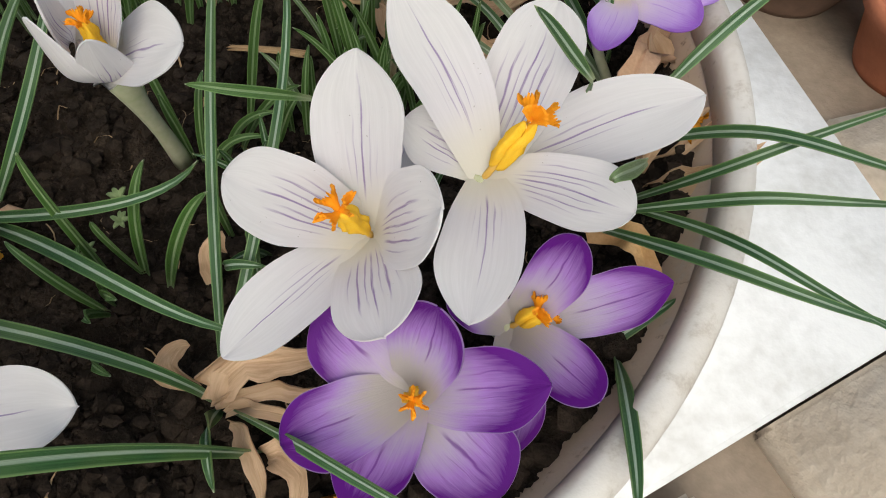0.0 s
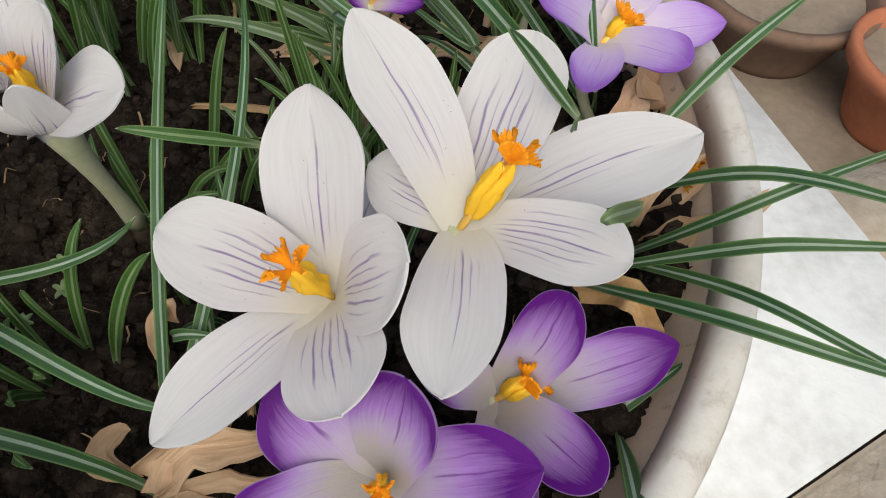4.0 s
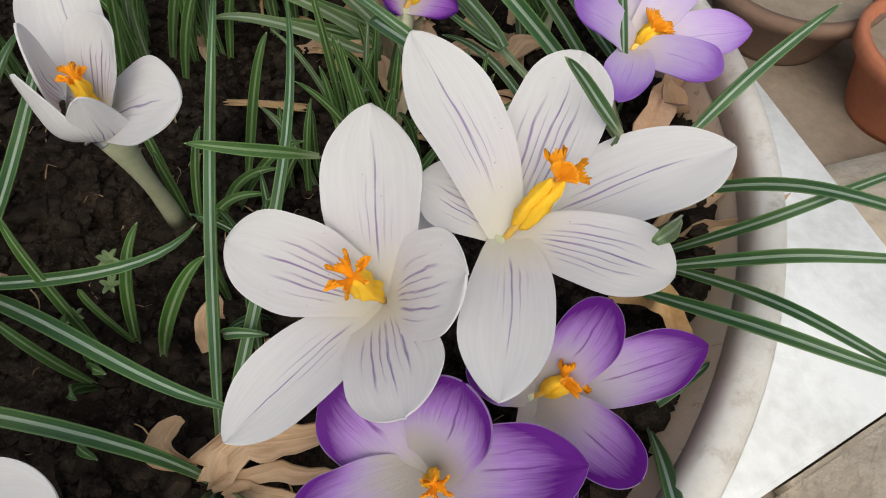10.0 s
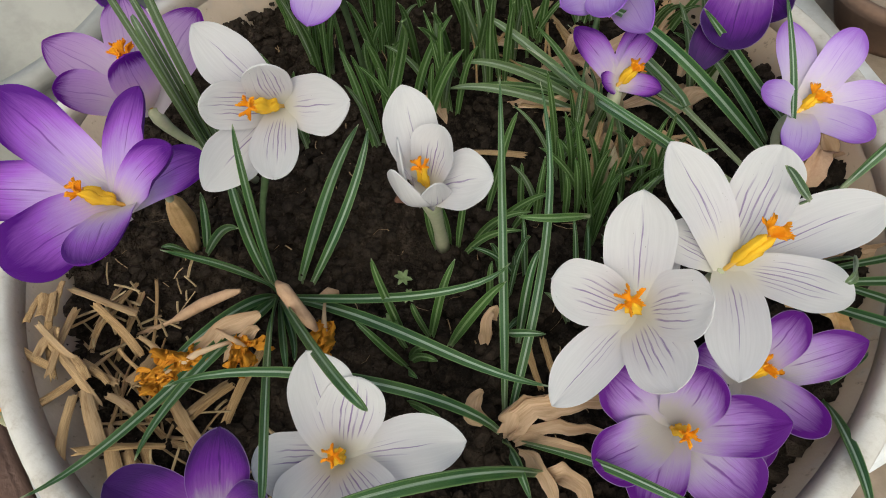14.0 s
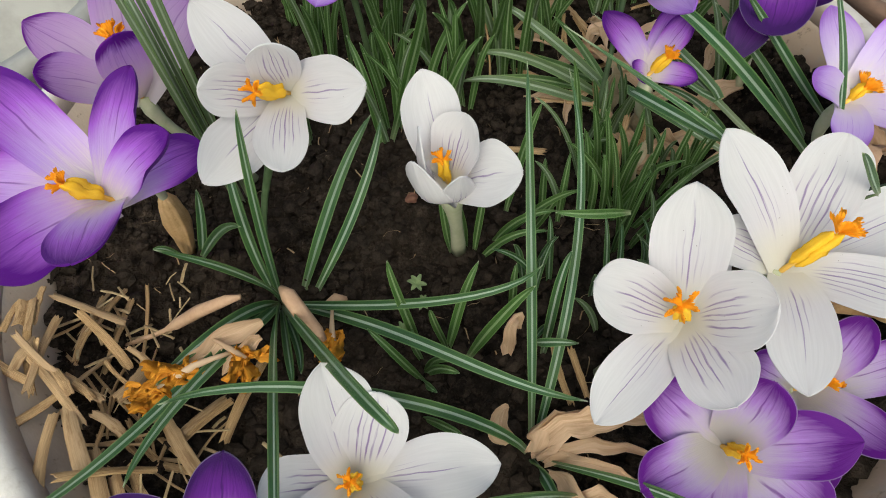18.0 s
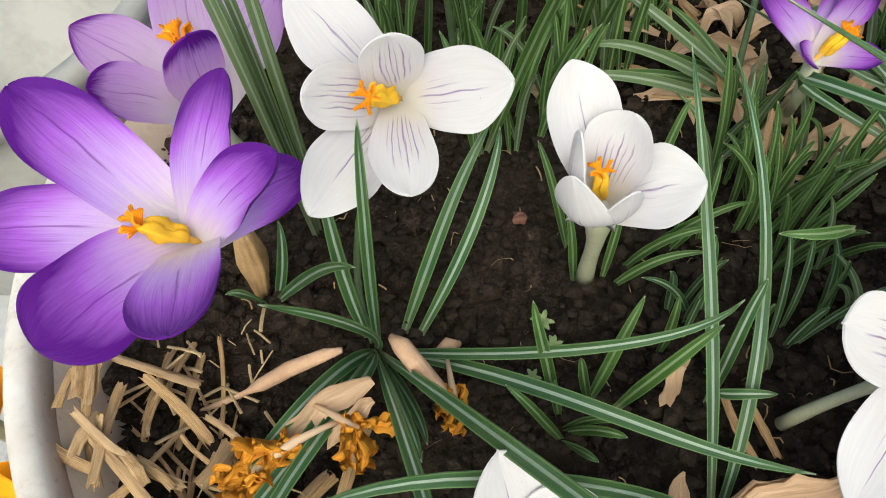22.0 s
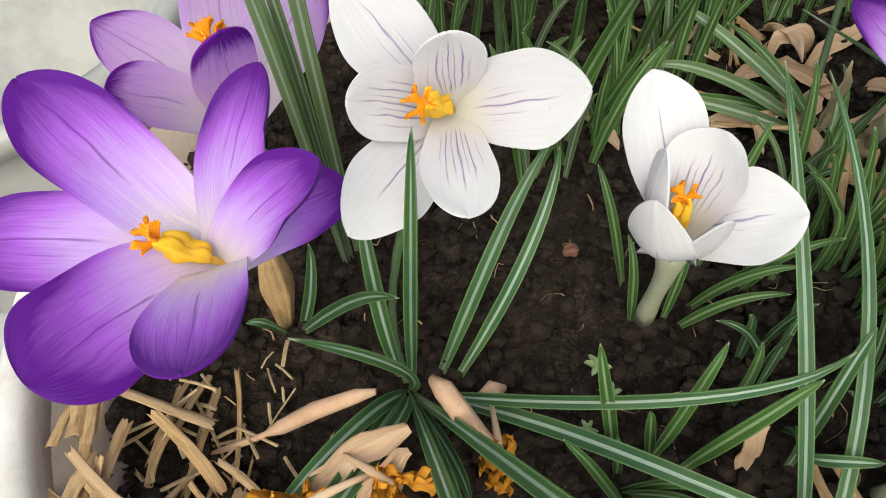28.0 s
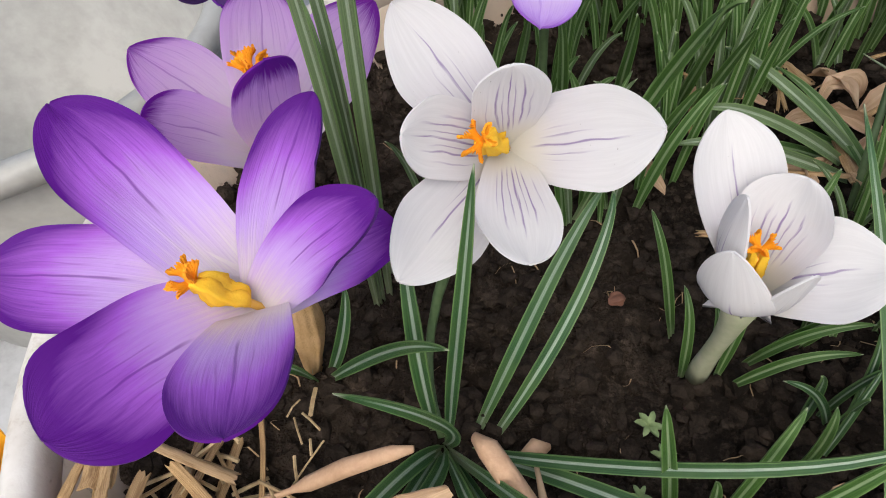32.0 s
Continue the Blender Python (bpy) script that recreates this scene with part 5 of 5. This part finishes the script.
def crumple(center, size, seed, way, k):
    """One shrivelled petal of a spent flower: a twisted, creased ribbon."""
    rnd = random.Random(seed * 10 + k)
    d = (Vector(way).normalized() + Vector((rnd.uniform(-0.7, 0.7), rnd.uniform(-0.7, 0.7), rnd.uniform(-0.1, 0.5)))).normalized()
    s = d.cross(Vector((rnd.uniform(-0.4, 0.4), rnd.uniform(-0.4, 0.4), 1))).normalized()
    q = s.cross(d)
    rows, nv, nu = [], 16, 11
    start = Vector(center) + Vector((rnd.uniform(-1, 1), rnd.uniform(-1, 1), rnd.uniform(-0.3, 0.6))) * size * 0.18
    for i in range(nv):
        v = i / (nv - 1)
        tw = rnd.uniform(-0.05, 0.05) + 1.2 * math.sin(2 * v + k)
        sv, qv = s * math.cos(tw) + q * math.sin(tw), q * math.cos(tw) - s * math.sin(tw)
        rows.append([(start + d * size * (1.1 * v - 0.35) + sv * size * 0.17 * (2 * j / (nu - 1) - 1) * (0.35 + 0.75 * v + 0.25 * math.sin(9 * v + 2 * k))
                      + qv * size * 0.085 * math.sin(2.6 * j + 3 * v + k) * (0.4 + v) + noise.noise_vector(Vector((v * 4.0 + k, j * 0.5, seed))) * size * 0.17, qv) for j in range(nu)])
    return sheet(rows, 0.0003)


def wilted(center, size, seed, material=None, label="shrivelled orange crocus flower fallen on the leaves", way=(-0.6, -0.5, 0.0)):
    flower = empty("withered_flower", center, label, "withered flower", "withered flowers")
    for k in range(4):
        part("shrivelled_petal", crumple(center, size, seed, way, k), material or M_WILT, flower)
    if material is None:
        c, d = Vector(center), Vector(way).normalized()
        line = [c + d * size * 0.1, c - d * size * 0.35 + Vector((0, 0, size * 0.1)), c - d * size * 0.8, c - d * size * 1.2 - Vector((0, 0, size * 0.15))]
        part("dried_tube", tube(line, [size * r for r in (0.10, 0.085, 0.06, 0.05)], 8), M_DRY, flower, "dried tan flower tube")
    return flower


def spindle(path, radii, label, material=None, name="dry_bract"):
    bm = tube(path, radii, 12)
    for vtx in bm.verts:
        vtx.co += noise.noise_vector(vtx.co * 260) * max(radii) * 0.28
    return tagged(part(name, bm, material or M_BRACT), label, "dry bract", "dry bracts")


wilted((-0.0040, -0.0235, 0.0290), 0.0135, 3, way=(0.9, -0.5, 0.0))
wilted((-0.0235, -0.0310, 0.0300), 0.0150, 5, way=(-0.9, -0.6, 0.0))
wilted((-0.0310, -0.0350, 0.0270), 0.0130, 6, way=(-0.9, -0.6, 0.0))
wilted((0.0215, -0.0090, 0.0130), 0.0125, 7, way=(0.2, -1.0, 0.0))
wilted((0.2290, 0.0440, 0.0330), 0.0110, 9, None, "shrivelled yellow crocus flower behind a white one")
wilted((0.1330, -0.0700, 0.0120), 0.0090, 12, None, "shrivelled orange flower at the foot of a lilac crocus")
wilted((0.0730, -0.0840, 0.0480), 0.0160, 10, M_WILTP, "crumpled fading violet crocus flower")
wilted((0.0790, -0.0900, 0.0440), 0.0140, 11, M_WILTP, "crumpled fading violet crocus flower")
spindle([(-0.0100, -0.0005, 0.0290), (-0.0150, -0.0015, 0.0285), (-0.0270, -0.0035, 0.0225), (-0.0380, -0.0055, 0.0150), (-0.0432, -0.0065, 0.0120), (-0.0480, -0.0078, 0.0100), (-0.0540, -0.0092, 0.0080), (-0.0610, -0.0107, 0.0060)],
        [0.0010, 0.0019, 0.0024, 0.0022, 0.0009, 0.0008, 0.0013, 0.0005], "long dry tan bract lying over the soil")
spindle([(0.0040, 0.0030, 0.0300), (0.0075, 0.0000, 0.0310), (0.0125, -0.0050, 0.0280), (0.0180, -0.0100, 0.0230), (0.0205, -0.0120, 0.0200)], [0.0012, 0.0026, 0.0028, 0.0022, 0.0008], "short dry tan bract across the leaf clump")
spindle([(0.0150, 0.0080, 0.0080), (0.0185, 0.0110, 0.0070), (0.0220, 0.0125, 0.0060)], [0.0014, 0.0026, 0.0008], "small tan bud husk beside the leaf clump")


def dry_leaf(pts, width, seed, label="withered tan crocus leaf curled on the soil", material=None):
    bm = leaf_mesh(pts, width * 0.8, fold=0.7, n=14, seed=seed)
    for vtx in bm.verts:
        vtx.co += noise.noise_vector(vtx.co * 130 + Vector((seed, 0, 0))) * width * 0.35
    return tagged(part("dry_leaf", bm, material or M_DRY), label, "dry leaf", "dry leaves")


dry_leaf(((0.0960, -0.0440, 0.0040), (0.1000, -0.0350, 0.0160), (0.1120, -0.0330, 0.0120)), 0.0120, 0)
dry_leaf(((0.0940, -0.0440, 0.0060), (0.1110, -0.0350, 0.0180), (0.1350, -0.0340, 0.0140)), 0.0090, 1)
dry_leaf(((0.0960, -0.0450, 0.0060), (0.1130, -0.0420, 0.0140), (0.1330, -0.0440, 0.0120)), 0.0060, 2)
dry_leaf(((0.0970, -0.0460, 0.0050), (0.1120, -0.0470, 0.0100), (0.1300, -0.0520, 0.0060)), 0.0050, 3)
dry_leaf(((0.1100, -0.0560, 0.0040), (0.1180, -0.0600, 0.0120), (0.1240, -0.0720, 0.0080)), 0.0080, 4)
dry_leaf(((0.1000, -0.0500, 0.0040), (0.1080, -0.0580, 0.0100), (0.1130, -0.0720, 0.0060)), 0.0060, 5)
dry_leaf(((0.0860, -0.0400, 0.0030), (0.0820, -0.0360, 0.0120), (0.0850, -0.0300, 0.0100)), 0.0080, 6)
dry_leaf(((0.0840, -0.0060, 0.0020), (0.0870, -0.0020, 0.0160), (0.0900, 0.0010, 0.0100)), 0.0070, 7)
dry_leaf(((-0.0020, -0.0090, 0.0290), (-0.0150, -0.0180, 0.0260), (-0.0330, -0.0340, 0.0220)), 0.0070, 8)
dry_leaf(((0.0010, -0.0140, 0.0280), (-0.0060, -0.0200, 0.0260), (-0.0130, -0.0280, 0.0220)), 0.0060, 9)
dry_leaf(((0.2130, 0.0290, 0.0120), (0.2330, 0.0330, 0.0260), (0.2480, 0.0350, 0.0340)), 0.0060, 11)
dry_leaf(((0.2120, 0.0330, 0.0120), (0.2220, 0.0430, 0.0260), (0.2320, 0.0470, 0.0300)), 0.0070, 12)
dry_leaf(((0.1560, 0.1010, 0.0020), (0.1650, 0.0950, 0.0050), (0.1760, 0.0930, 0.0060)), 0.0100, 14)
dry_leaf(((0.1250, 0.1200, 0.0020), (0.1330, 0.1330, 0.0050), (0.1450, 0.1400, 0.0040)), 0.0080, 15)
dry_leaf(((0.0900, 0.1250, 0.0020), (0.1080, 0.1220, 0.0050), (0.1240, 0.1290, 0.0030)), 0.0060, 16)
dry_leaf(((0.1080, 0.1450, 0.0030), (0.1230, 0.1500, 0.0050), (0.1400, 0.1430, 0.0050)), 0.0080, 17)
dry_leaf(((0.0480, 0.1300, 0.0030), (0.0560, 0.1200, 0.0050), (0.0600, 0.1080, 0.0040)), 0.0070, 18)
dry_leaf(((0.2273, 0.0800, 0.0040), (0.2224, 0.0749, 0.0240), (0.2161, 0.0750, 0.0380)), 0.0130, 19)
dry_leaf(((0.2144, 0.0721, 0.0060), (0.2128, 0.0705, 0.0200), (0.2118, 0.0714, 0.0300)), 0.0100, 20)
dry_leaf(((0.1550, 0.1400, 0.0030), (0.1680, 0.1330, 0.0050), (0.1830, 0.1300, 0.0050)), 0.0090, 21)
dry_leaf(((0.2145, 0.0336, 0.0120), (0.2162, 0.0346, 0.0340), (0.2310, 0.0452, 0.0300)), 0.0055, 22)
dry_leaf(((0.2148, 0.0295, 0.0120), (0.2265, 0.0246, 0.0300), (0.2475, 0.0300, 0.0330)), 0.0100, 23)
dry_leaf(((0.2183, 0.0396, 0.0100), (0.2237, 0.0353, 0.0300), (0.2398, 0.0442, 0.0340)), 0.0045, 24)
dry_leaf(((0.1960, 0.0080, 0.0220), (0.2070, -0.0020, 0.0340), (0.2125, -0.0125, 0.0235)), 0.0085, 26, "curled orange-tan dry leaf under a white crocus", M_SHEATH)
dry_leaf(((0.2235, 0.0860, 0.0180), (0.2165, 0.0690, 0.0350), (0.2080, 0.0500, 0.0340)), 0.0150, 13, "broad pinkish tan dry sheath below a lilac crocus", M_BRACT)
dry_leaf(((0.2141, 0.0330, 0.0100), (0.2245, 0.0237, 0.0260), (0.2468, 0.0299, 0.0240)), 0.0040, 27)

rnd_litter = random.Random(77)
for k in range(28):
    # curled dry leaves and torn husks between the clumps
    x, y = rnd_litter.uniform(0.085, 0.200), rnd_litter.uniform(0.085, 0.180)
    if math.hypot(x - POT.x, y - POT.y) > 0.148:
        continue
    turn, long_ = rnd_litter.uniform(0, 6.283), rnd_litter.uniform(0.016, 0.034)
    dx, dy = long_ * math.cos(turn), long_ * math.sin(turn)
    z = soil_height(x, y)
    dry_leaf(((x, y, z + 0.002), (x + dx * 0.5, y + dy * 0.5, z + rnd_litter.uniform(0.006, 0.013)), (x + dx, y + dy, z + rnd_litter.uniform(0.003, 0.012))), rnd_litter.uniform(0.004, 0.009), 40 + k, "withered tan leaf lying between green leaves")


dry_leaf(((0.1400, 0.1050, 0.0000), (0.1385, 0.0985, 0.0240), (0.1395, 0.0900, 0.0450)), 0.0080, 61, "pale dry sheath standing among green leaves", M_COLLAR)
dry_leaf(((0.1290, 0.1150, 0.0000), (0.1265, 0.1080, 0.0260), (0.1250, 0.1010, 0.0480)), 0.0060, 62, "pale dry sheath standing among green leaves", M_COLLAR)
dry_leaf(((0.1330, 0.0700, 0.0000), (0.1340, 0.0690, 0.0180), (0.1365, 0.0700, 0.0340)), 0.0046, 63, "pale dry sheath standing among green leaves", M_COLLAR)


def seedling(at, size, seed):
    rnd = random.Random(seed)
    plant = empty("seedling", at, "tiny pale green weed seedling in the soil", "weed", "seedlings")
    for k in range(6):
        a = k * 1.05 + rnd.uniform(-0.3, 0.3)
        d = Vector((math.cos(a), math.sin(a), 0.35))
        p = Vector(at)
        part("leaf", leaf_mesh([p, p + d * size * 0.5 + Vector((0, 0, size * 0.25)), p + d * size], size * 0.42, face=(0.05, 0, 1), fold=0.2, n=7, seed=k), M_WEED, plant)


seedling((0.0490, 0.0206, 0.004), 0.0040, 1)
seedling((0.0520, 0.0120, 0.004), 0.0034, 2)
seedling((0.0450, 0.0010, 0.004), 0.0030, 3)
pebble = bmesh.new()
bmesh.ops.create_icosphere(pebble, subdivisions=3, radius=0.0022)
for vtx in pebble.verts:
    vtx.co = Vector((vtx.co.x * 1.3, vtx.co.y, vtx.co.z * 0.7)) + noise.noise_vector(vtx.co * 420) * 0.0011 + Vector((0.0426, 0.0633, 0.0030))
tagged(part("pebble", pebble, M_STONE), "small reddish brown pebble on the soil", "pebble")


def crumbs(count):
    rnd = random.Random(5)
    verts, faces = [], []
    ico = bmesh.new()
    bmesh.ops.create_icosphere(ico, subdivisions=1, radius=1.0)
    co = [v.co.copy() for v in ico.verts]
    tri = [[v.index for v in f.verts] for f in ico.faces]
    ico.free()
    for _ in range(count):
        a, r = rnd.uniform(0, 6.2832), 0.163 * math.sqrt(rnd.random())
        x, y = POT.x + r * math.cos(a), POT.y + r * math.sin(a)
        size = 0.0006 + 0.0030 * rnd.random() ** 4
        at = Vector((x, y, soil_height(x, y) + size * 0.25))
        stretch = Vector((rnd.uniform(0.7, 1.4), rnd.uniform(0.7, 1.4), rnd.uniform(0.6, 1.0)))
        n0 = len(verts)
        verts += [tuple(at + Vector((c.x * stretch.x, c.y * stretch.y, c.z * stretch.z)) * size * (1 + 0.5 * noise.noise(c * 1.3 + at * 400))) for c in co]
        faces += [[n0 + k for k in t] for t in tri]
    me = bpy.data.meshes.new("soil_crumbs")
    me.from_pydata(verts, [], faces)
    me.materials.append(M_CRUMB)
    return tagged(new("soil_crumbs", me), "loose crumbs of dark soil", "soil", kind="stuff")


crumbs(13000)


def clods(count):
    """Larger half-sunk lumps of earth."""
    rnd = random.Random(15)
    ico = bmesh.new()
    bmesh.ops.create_icosphere(ico, subdivisions=2, radius=1.0)
    co = [v.co.copy() for v in ico.verts]
    tri = [[v.index for v in f.verts] for f in ico.faces]
    ico.free()
    verts, faces = [], []
    for _ in range(count):
        a, r = rnd.uniform(0, 6.2832), 0.160 * math.sqrt(rnd.random())
        x, y = POT.x + r * math.cos(a), POT.y + r * math.sin(a)
        size = 0.0018 + 0.0032 * rnd.random() ** 2
        at = Vector((x, y, soil_height(x, y) - size * 0.1))
        sx, sy, sz = rnd.uniform(0.7, 1.4), rnd.uniform(0.7, 1.4), rnd.uniform(0.5, 0.9)
        n0 = len(verts)
        for q in co:
            k = size * (1 + 0.55 * noise.noise(q * 1.2 + at * 900) + 0.38 * noise.noise(q * 3.1 + at * 500))
            verts.append((at.x + q.x * sx * k, at.y + q.y * sy * k, at.z + q.z * sz * k))
        faces += [[n0 + k for k in t] for t in tri]
    me = bpy.data.meshes.new("soil_clods")
    me.from_pydata(verts, [], faces)
    me.materials.append(M_SOIL)
    return tagged(new("soil_clods", me), "lumps of dark brown soil", "soil", kind="stuff")


clods(1100)


def fibres(count):
    """Fine pale roots and chaff on the soil."""
    rnd = random.Random(8)
    out_v, out_f = [], []
    for _ in range(count):
        a, r = rnd.uniform(0, 6.2832), 0.155 * math.sqrt(rnd.random())
        x, y = POT.x + r * math.cos(a), POT.y + r * math.sin(a)
        d = Vector((rnd.uniform(-1, 1), rnd.uniform(-1, 1), 0)).normalized() * rnd.uniform(0.003, 0.011)
        bend = Vector((-d.y, d.x, 0)) * rnd.uniform(-0.4, 0.4)
        w = rnd.uniform(0.00012, 0.00035)
        n0 = len(out_v)
        for k in range(5):
            s = k / 4
            p = Vector((x, y, 0)) + d * s + bend * math.sin(math.pi * s)
            z = soil_height(p.x, p.y) + 0.0012 + 0.0012 * math.sin(math.pi * s)
            for q in range(3):
                ang = 2.094 * q
                out_v.append((p.x + w * math.cos(ang), p.y + w * math.cos(ang + 1), z + w * math.sin(ang)))
        for k in range(4):
            for q in range(3):
                out_f.append([n0 + 3 * k + q, n0 + 3 * k + (q + 1) % 3, n0 + 3 * k + 3 + (q + 1) % 3, n0 + 3 * k + 3 + q])
    me = bpy.data.meshes.new("root_fibres")
    me.from_pydata(out_v, [], out_f)
    me.materials.append(M_STRAW)
    return tagged(new("root_fibres", me), "fine dry root fibres and chaff on soil", "plant litter", kind="stuff")


fibres(190)


def chaff(count):
    """Fine broken straw strewn over the pile."""
    rnd = random.Random(31)
    verts, faces = [], []
    for _ in range(count):
        ang, rad = rnd.uniform(3.40, 4.45), rnd.uniform(0.112, 0.161)
        x, y = POT.x + rad * math.cos(ang), POT.y + rad * math.sin(ang)
        d = Vector((1, 0, rnd.uniform(-0.15, 0.25)))
        d.rotate(Matrix.Rotation(rnd.uniform(0, 6.283), 3, "Z"))
        d *= rnd.uniform(0.004, 0.020)
        side = Vector((-d.y, d.x, 0)).normalized() * rnd.uniform(0.00025, 0.0007)
        p = Vector((x, y, soil_height(x, y) + rnd.uniform(0.003, 0.011)))
        if (p + d - POT - Vector((0, 0, p.z))).length > 0.161:
            continue
        n0 = len(verts)
        mid = p + d * 0.5 + Vector((0, 0, rnd.uniform(0, 0.0012)))
        lift = Vector((0, 0, side.length * 0.8))
        for q in (p, mid, p + d):
            verts += [tuple(q - side), tuple(q + lift), tuple(q + side), tuple(q - lift)]
        for k in (0, 4):
            for m in range(4):
                faces.append([n0 + k + m, n0 + k + (m + 1) % 4, n0 + k + 4 + (m + 1) % 4, n0 + k + 4 + m])
        faces += [[n0, n0 + 1, n0 + 2, n0 + 3], [n0 + 8, n0 + 11, n0 + 10, n0 + 9]]
    me = bpy.data.meshes.new("straw_chaff")
    me.from_pydata(verts, [], faces)
    me.materials.append(M_CHAFF)
    return tagged(new("straw_chaff", me), "fine broken straw strewn on the soil", "plant litter", kind="stuff")


chaff(70)


# ---- the yard round the pot ----


def slab_mesh(outline, top, bottom):
    bm = bmesh.new()
    vs = [bm.verts.new((x, y, top)) for x, y in outline]
    f = bm.faces.new(vs)
    r = bmesh.ops.extrude_face_region(bm, geom=[f])
    for v in r["geom"]:
        if isinstance(v, bmesh.types.BMVert):
            v.co.z = bottom
    bmesh.ops.recalc_face_normals(bm, faces=bm.faces)
    bmesh.ops.bevel(bm, geom=list(bm.edges), offset=0.003, segments=2, affect="EDGES")
    return bm


ground = part("ground", slab_mesh([(-60, -60), (60, -60), (60, 60), (-60, 60)], GROUND_Z - 0.03, GROUND_Z - 0.3), M_DIRT)
tagged(ground, "brown bare yard earth around the pot", "ground", kind="structure")
slab = part("stone_slab", slab_mesh([(0.464, 0.092), (0.287, 0.62), (0.068, 0.62), (0.068, -0.148)], GROUND_Z, GROUND_Z - 0.035), M_SLAB)
tagged(slab, "white stone slab under the flower pot", "slab", "stone slabs")
# left half of the slab, split under the pot, its brightness dimmed in colour
slab = part("stone_slab", slab_mesh([(0.064, 0.62), (-0.60, 0.62), (-0.60, 0.33), (-0.245, 0.0), (-0.15, -0.108), (0.064, -0.150)], GROUND_Z - 0.001, GROUND_Z - 0.035), M_SLAB_GREY)
tagged(slab, "left half of the white stone slab under the flower pot, dimmed to grey", "slab", "stone slabs")


def paver(x, y, w, d, rz, seed):
    rnd = random.Random(seed)
    bm = slab_mesh([(-w / 2, -d / 2), (w / 2, -d / 2 + rnd.uniform(-0.01, 0.01)), (w / 2, d / 2), (-w / 2 + rnd.uniform(-0.01, 0.01), d / 2)], 0.024, -0.03)
    ob = part("paving_stone", bm, M_PAVE)
    ob.matrix_world = pose(x, y, GROUND_Z - 0.03, 0, 0, rz)
    return tagged(ob, "worn beige paving stone in the yard", "paving stone", "paving stones")


for k in range(-1, 5):
    for q in range(3):
        u, v = 0.46 + 0.21 * k - 0.10 * q, (-0.012 if k >= 0 else -0.023) - 0.20 * q + 0.12 * k
        paver(u, v, 0.19, 0.17, 31 + 2 * k, 10 * k + q)


def clay_pot(x, y, r, h, label, material=None):
    bm = lathe([(0.005, 0.0), (r * 0.66, 0.0), (r * 0.70, 0.006), (r * 0.93, h * 0.80), (r * 1.03, h * 0.81), (r * 1.05, h * 0.98), (r * 1.0, h), (r * 0.92, h * 0.985), (r * 0.88, h * 0.80), (r * 0.86, h * 0.78)], 48)
    ob = empty("clay_pot", (x, y, GROUND_Z - 0.03), label, "flower pot", "clay pots")
    p = part("pot_body", bm, material or M_TERRA, None)
    p.parent, p.location = ob, (0, 0, 0)
    e = bmesh.new()
    bmesh.ops.create_circle(e, cap_ends=True, segments=40, radius=r * 0.87)
    bmesh.ops.subdivide_edges(e, edges=list(e.edges), cuts=4, use_grid_fill=True)
    for vtx in e.verts:
        vtx.co.z = h * 0.80 + 0.004 * noise.noise(vtx.co * 60)
    q = part("earth", e, M_DIRT, None, "dry grey-brown earth")
    q.parent, q.location = ob, (0, 0, 0)
    return ob


clay_pot(0.512, 0.318, 0.060, 0.068, "terracotta flower pot with dry earth beside the slab")
clay_pot(0.432, 0.415, 0.072, 0.06, "low weathered clay pot of brown earth behind the slab", M_CLAY)
clay_pot(0.620, 0.430, 0.075, 0.10, "terracotta flower pot standing in the yard")
clay_pot(0.560, 0.545, 0.080, 0.11, "terracotta flower pot at the back of the yard")
paver(0.499, 0.197, 0.125, 0.13, 19, 71)
paver(0.606, 0.266, 0.110, 0.11, 17, 72)
tagged(part("brick", slab_mesh([(-0.40, -0.02), (-0.262, 0.006), (-0.165, -0.102), (-0.30, -0.17)], GROUND_Z - 0.004, GROUND_Z - 0.035), M_BRICK), "dull reddish brown paving brick next to the slab", "brick")

tub = empty("plastic_tub", (-0.285, 0.235, GROUND_Z), "round white plastic tub standing beside the pot", "tub")
for name, profile in (("tub_wall", [(0.005, 0.0), (0.10, 0.0), (0.106, 0.006), (0.125, 0.150), (0.122, 0.152), (0.102, 0.012), (0.005, 0.010)]),
                      ("tub_rim", [(0.120, 0.1525), (0.134, 0.1525), (0.136, 0.160), (0.133, 0.166), (0.124, 0.165), (0.120, 0.160), (0.120, 0.1525)])):
    piece = part(name, lathe(profile, 72), M_TUB, None)
    piece.parent, piece.location = tub, (0, 0, 0)


def yellow_crocus(x, y, z, seed):
    rnd = random.Random(seed)
    throat = Vector((x, y, z))
    tips = []
    for k in range(6):
        a = k * 1.047 + rnd.uniform(-0.2, 0.2)
        r = 0.017 if k % 2 else 0.021
        tips.append(((x + r * math.cos(a), y + r * math.sin(a), z + rnd.uniform(0.020, 0.030)), 0.018, "o" if k % 2 else "i"))
    return crocus((x - 0.01, y - 0.01, GROUND_Z), throat, tips, (M_YELLOW, M_YELLOW), "bright yellow crocus in bloom outside the pot", pistil=(x, y, z + 0.018))


M_YELLOW = simple("yellow_petal", [(0.3, (0.82, 0.36, 0.01)), (0.7, (0.90, 0.50, 0.02))], 40, 0.45, 0.0003, through_share=0.25)
yellow_crocus(-0.148, -0.008, -0.012, 1)
yellow_crocus(-0.140, -0.036, -0.030, 2)
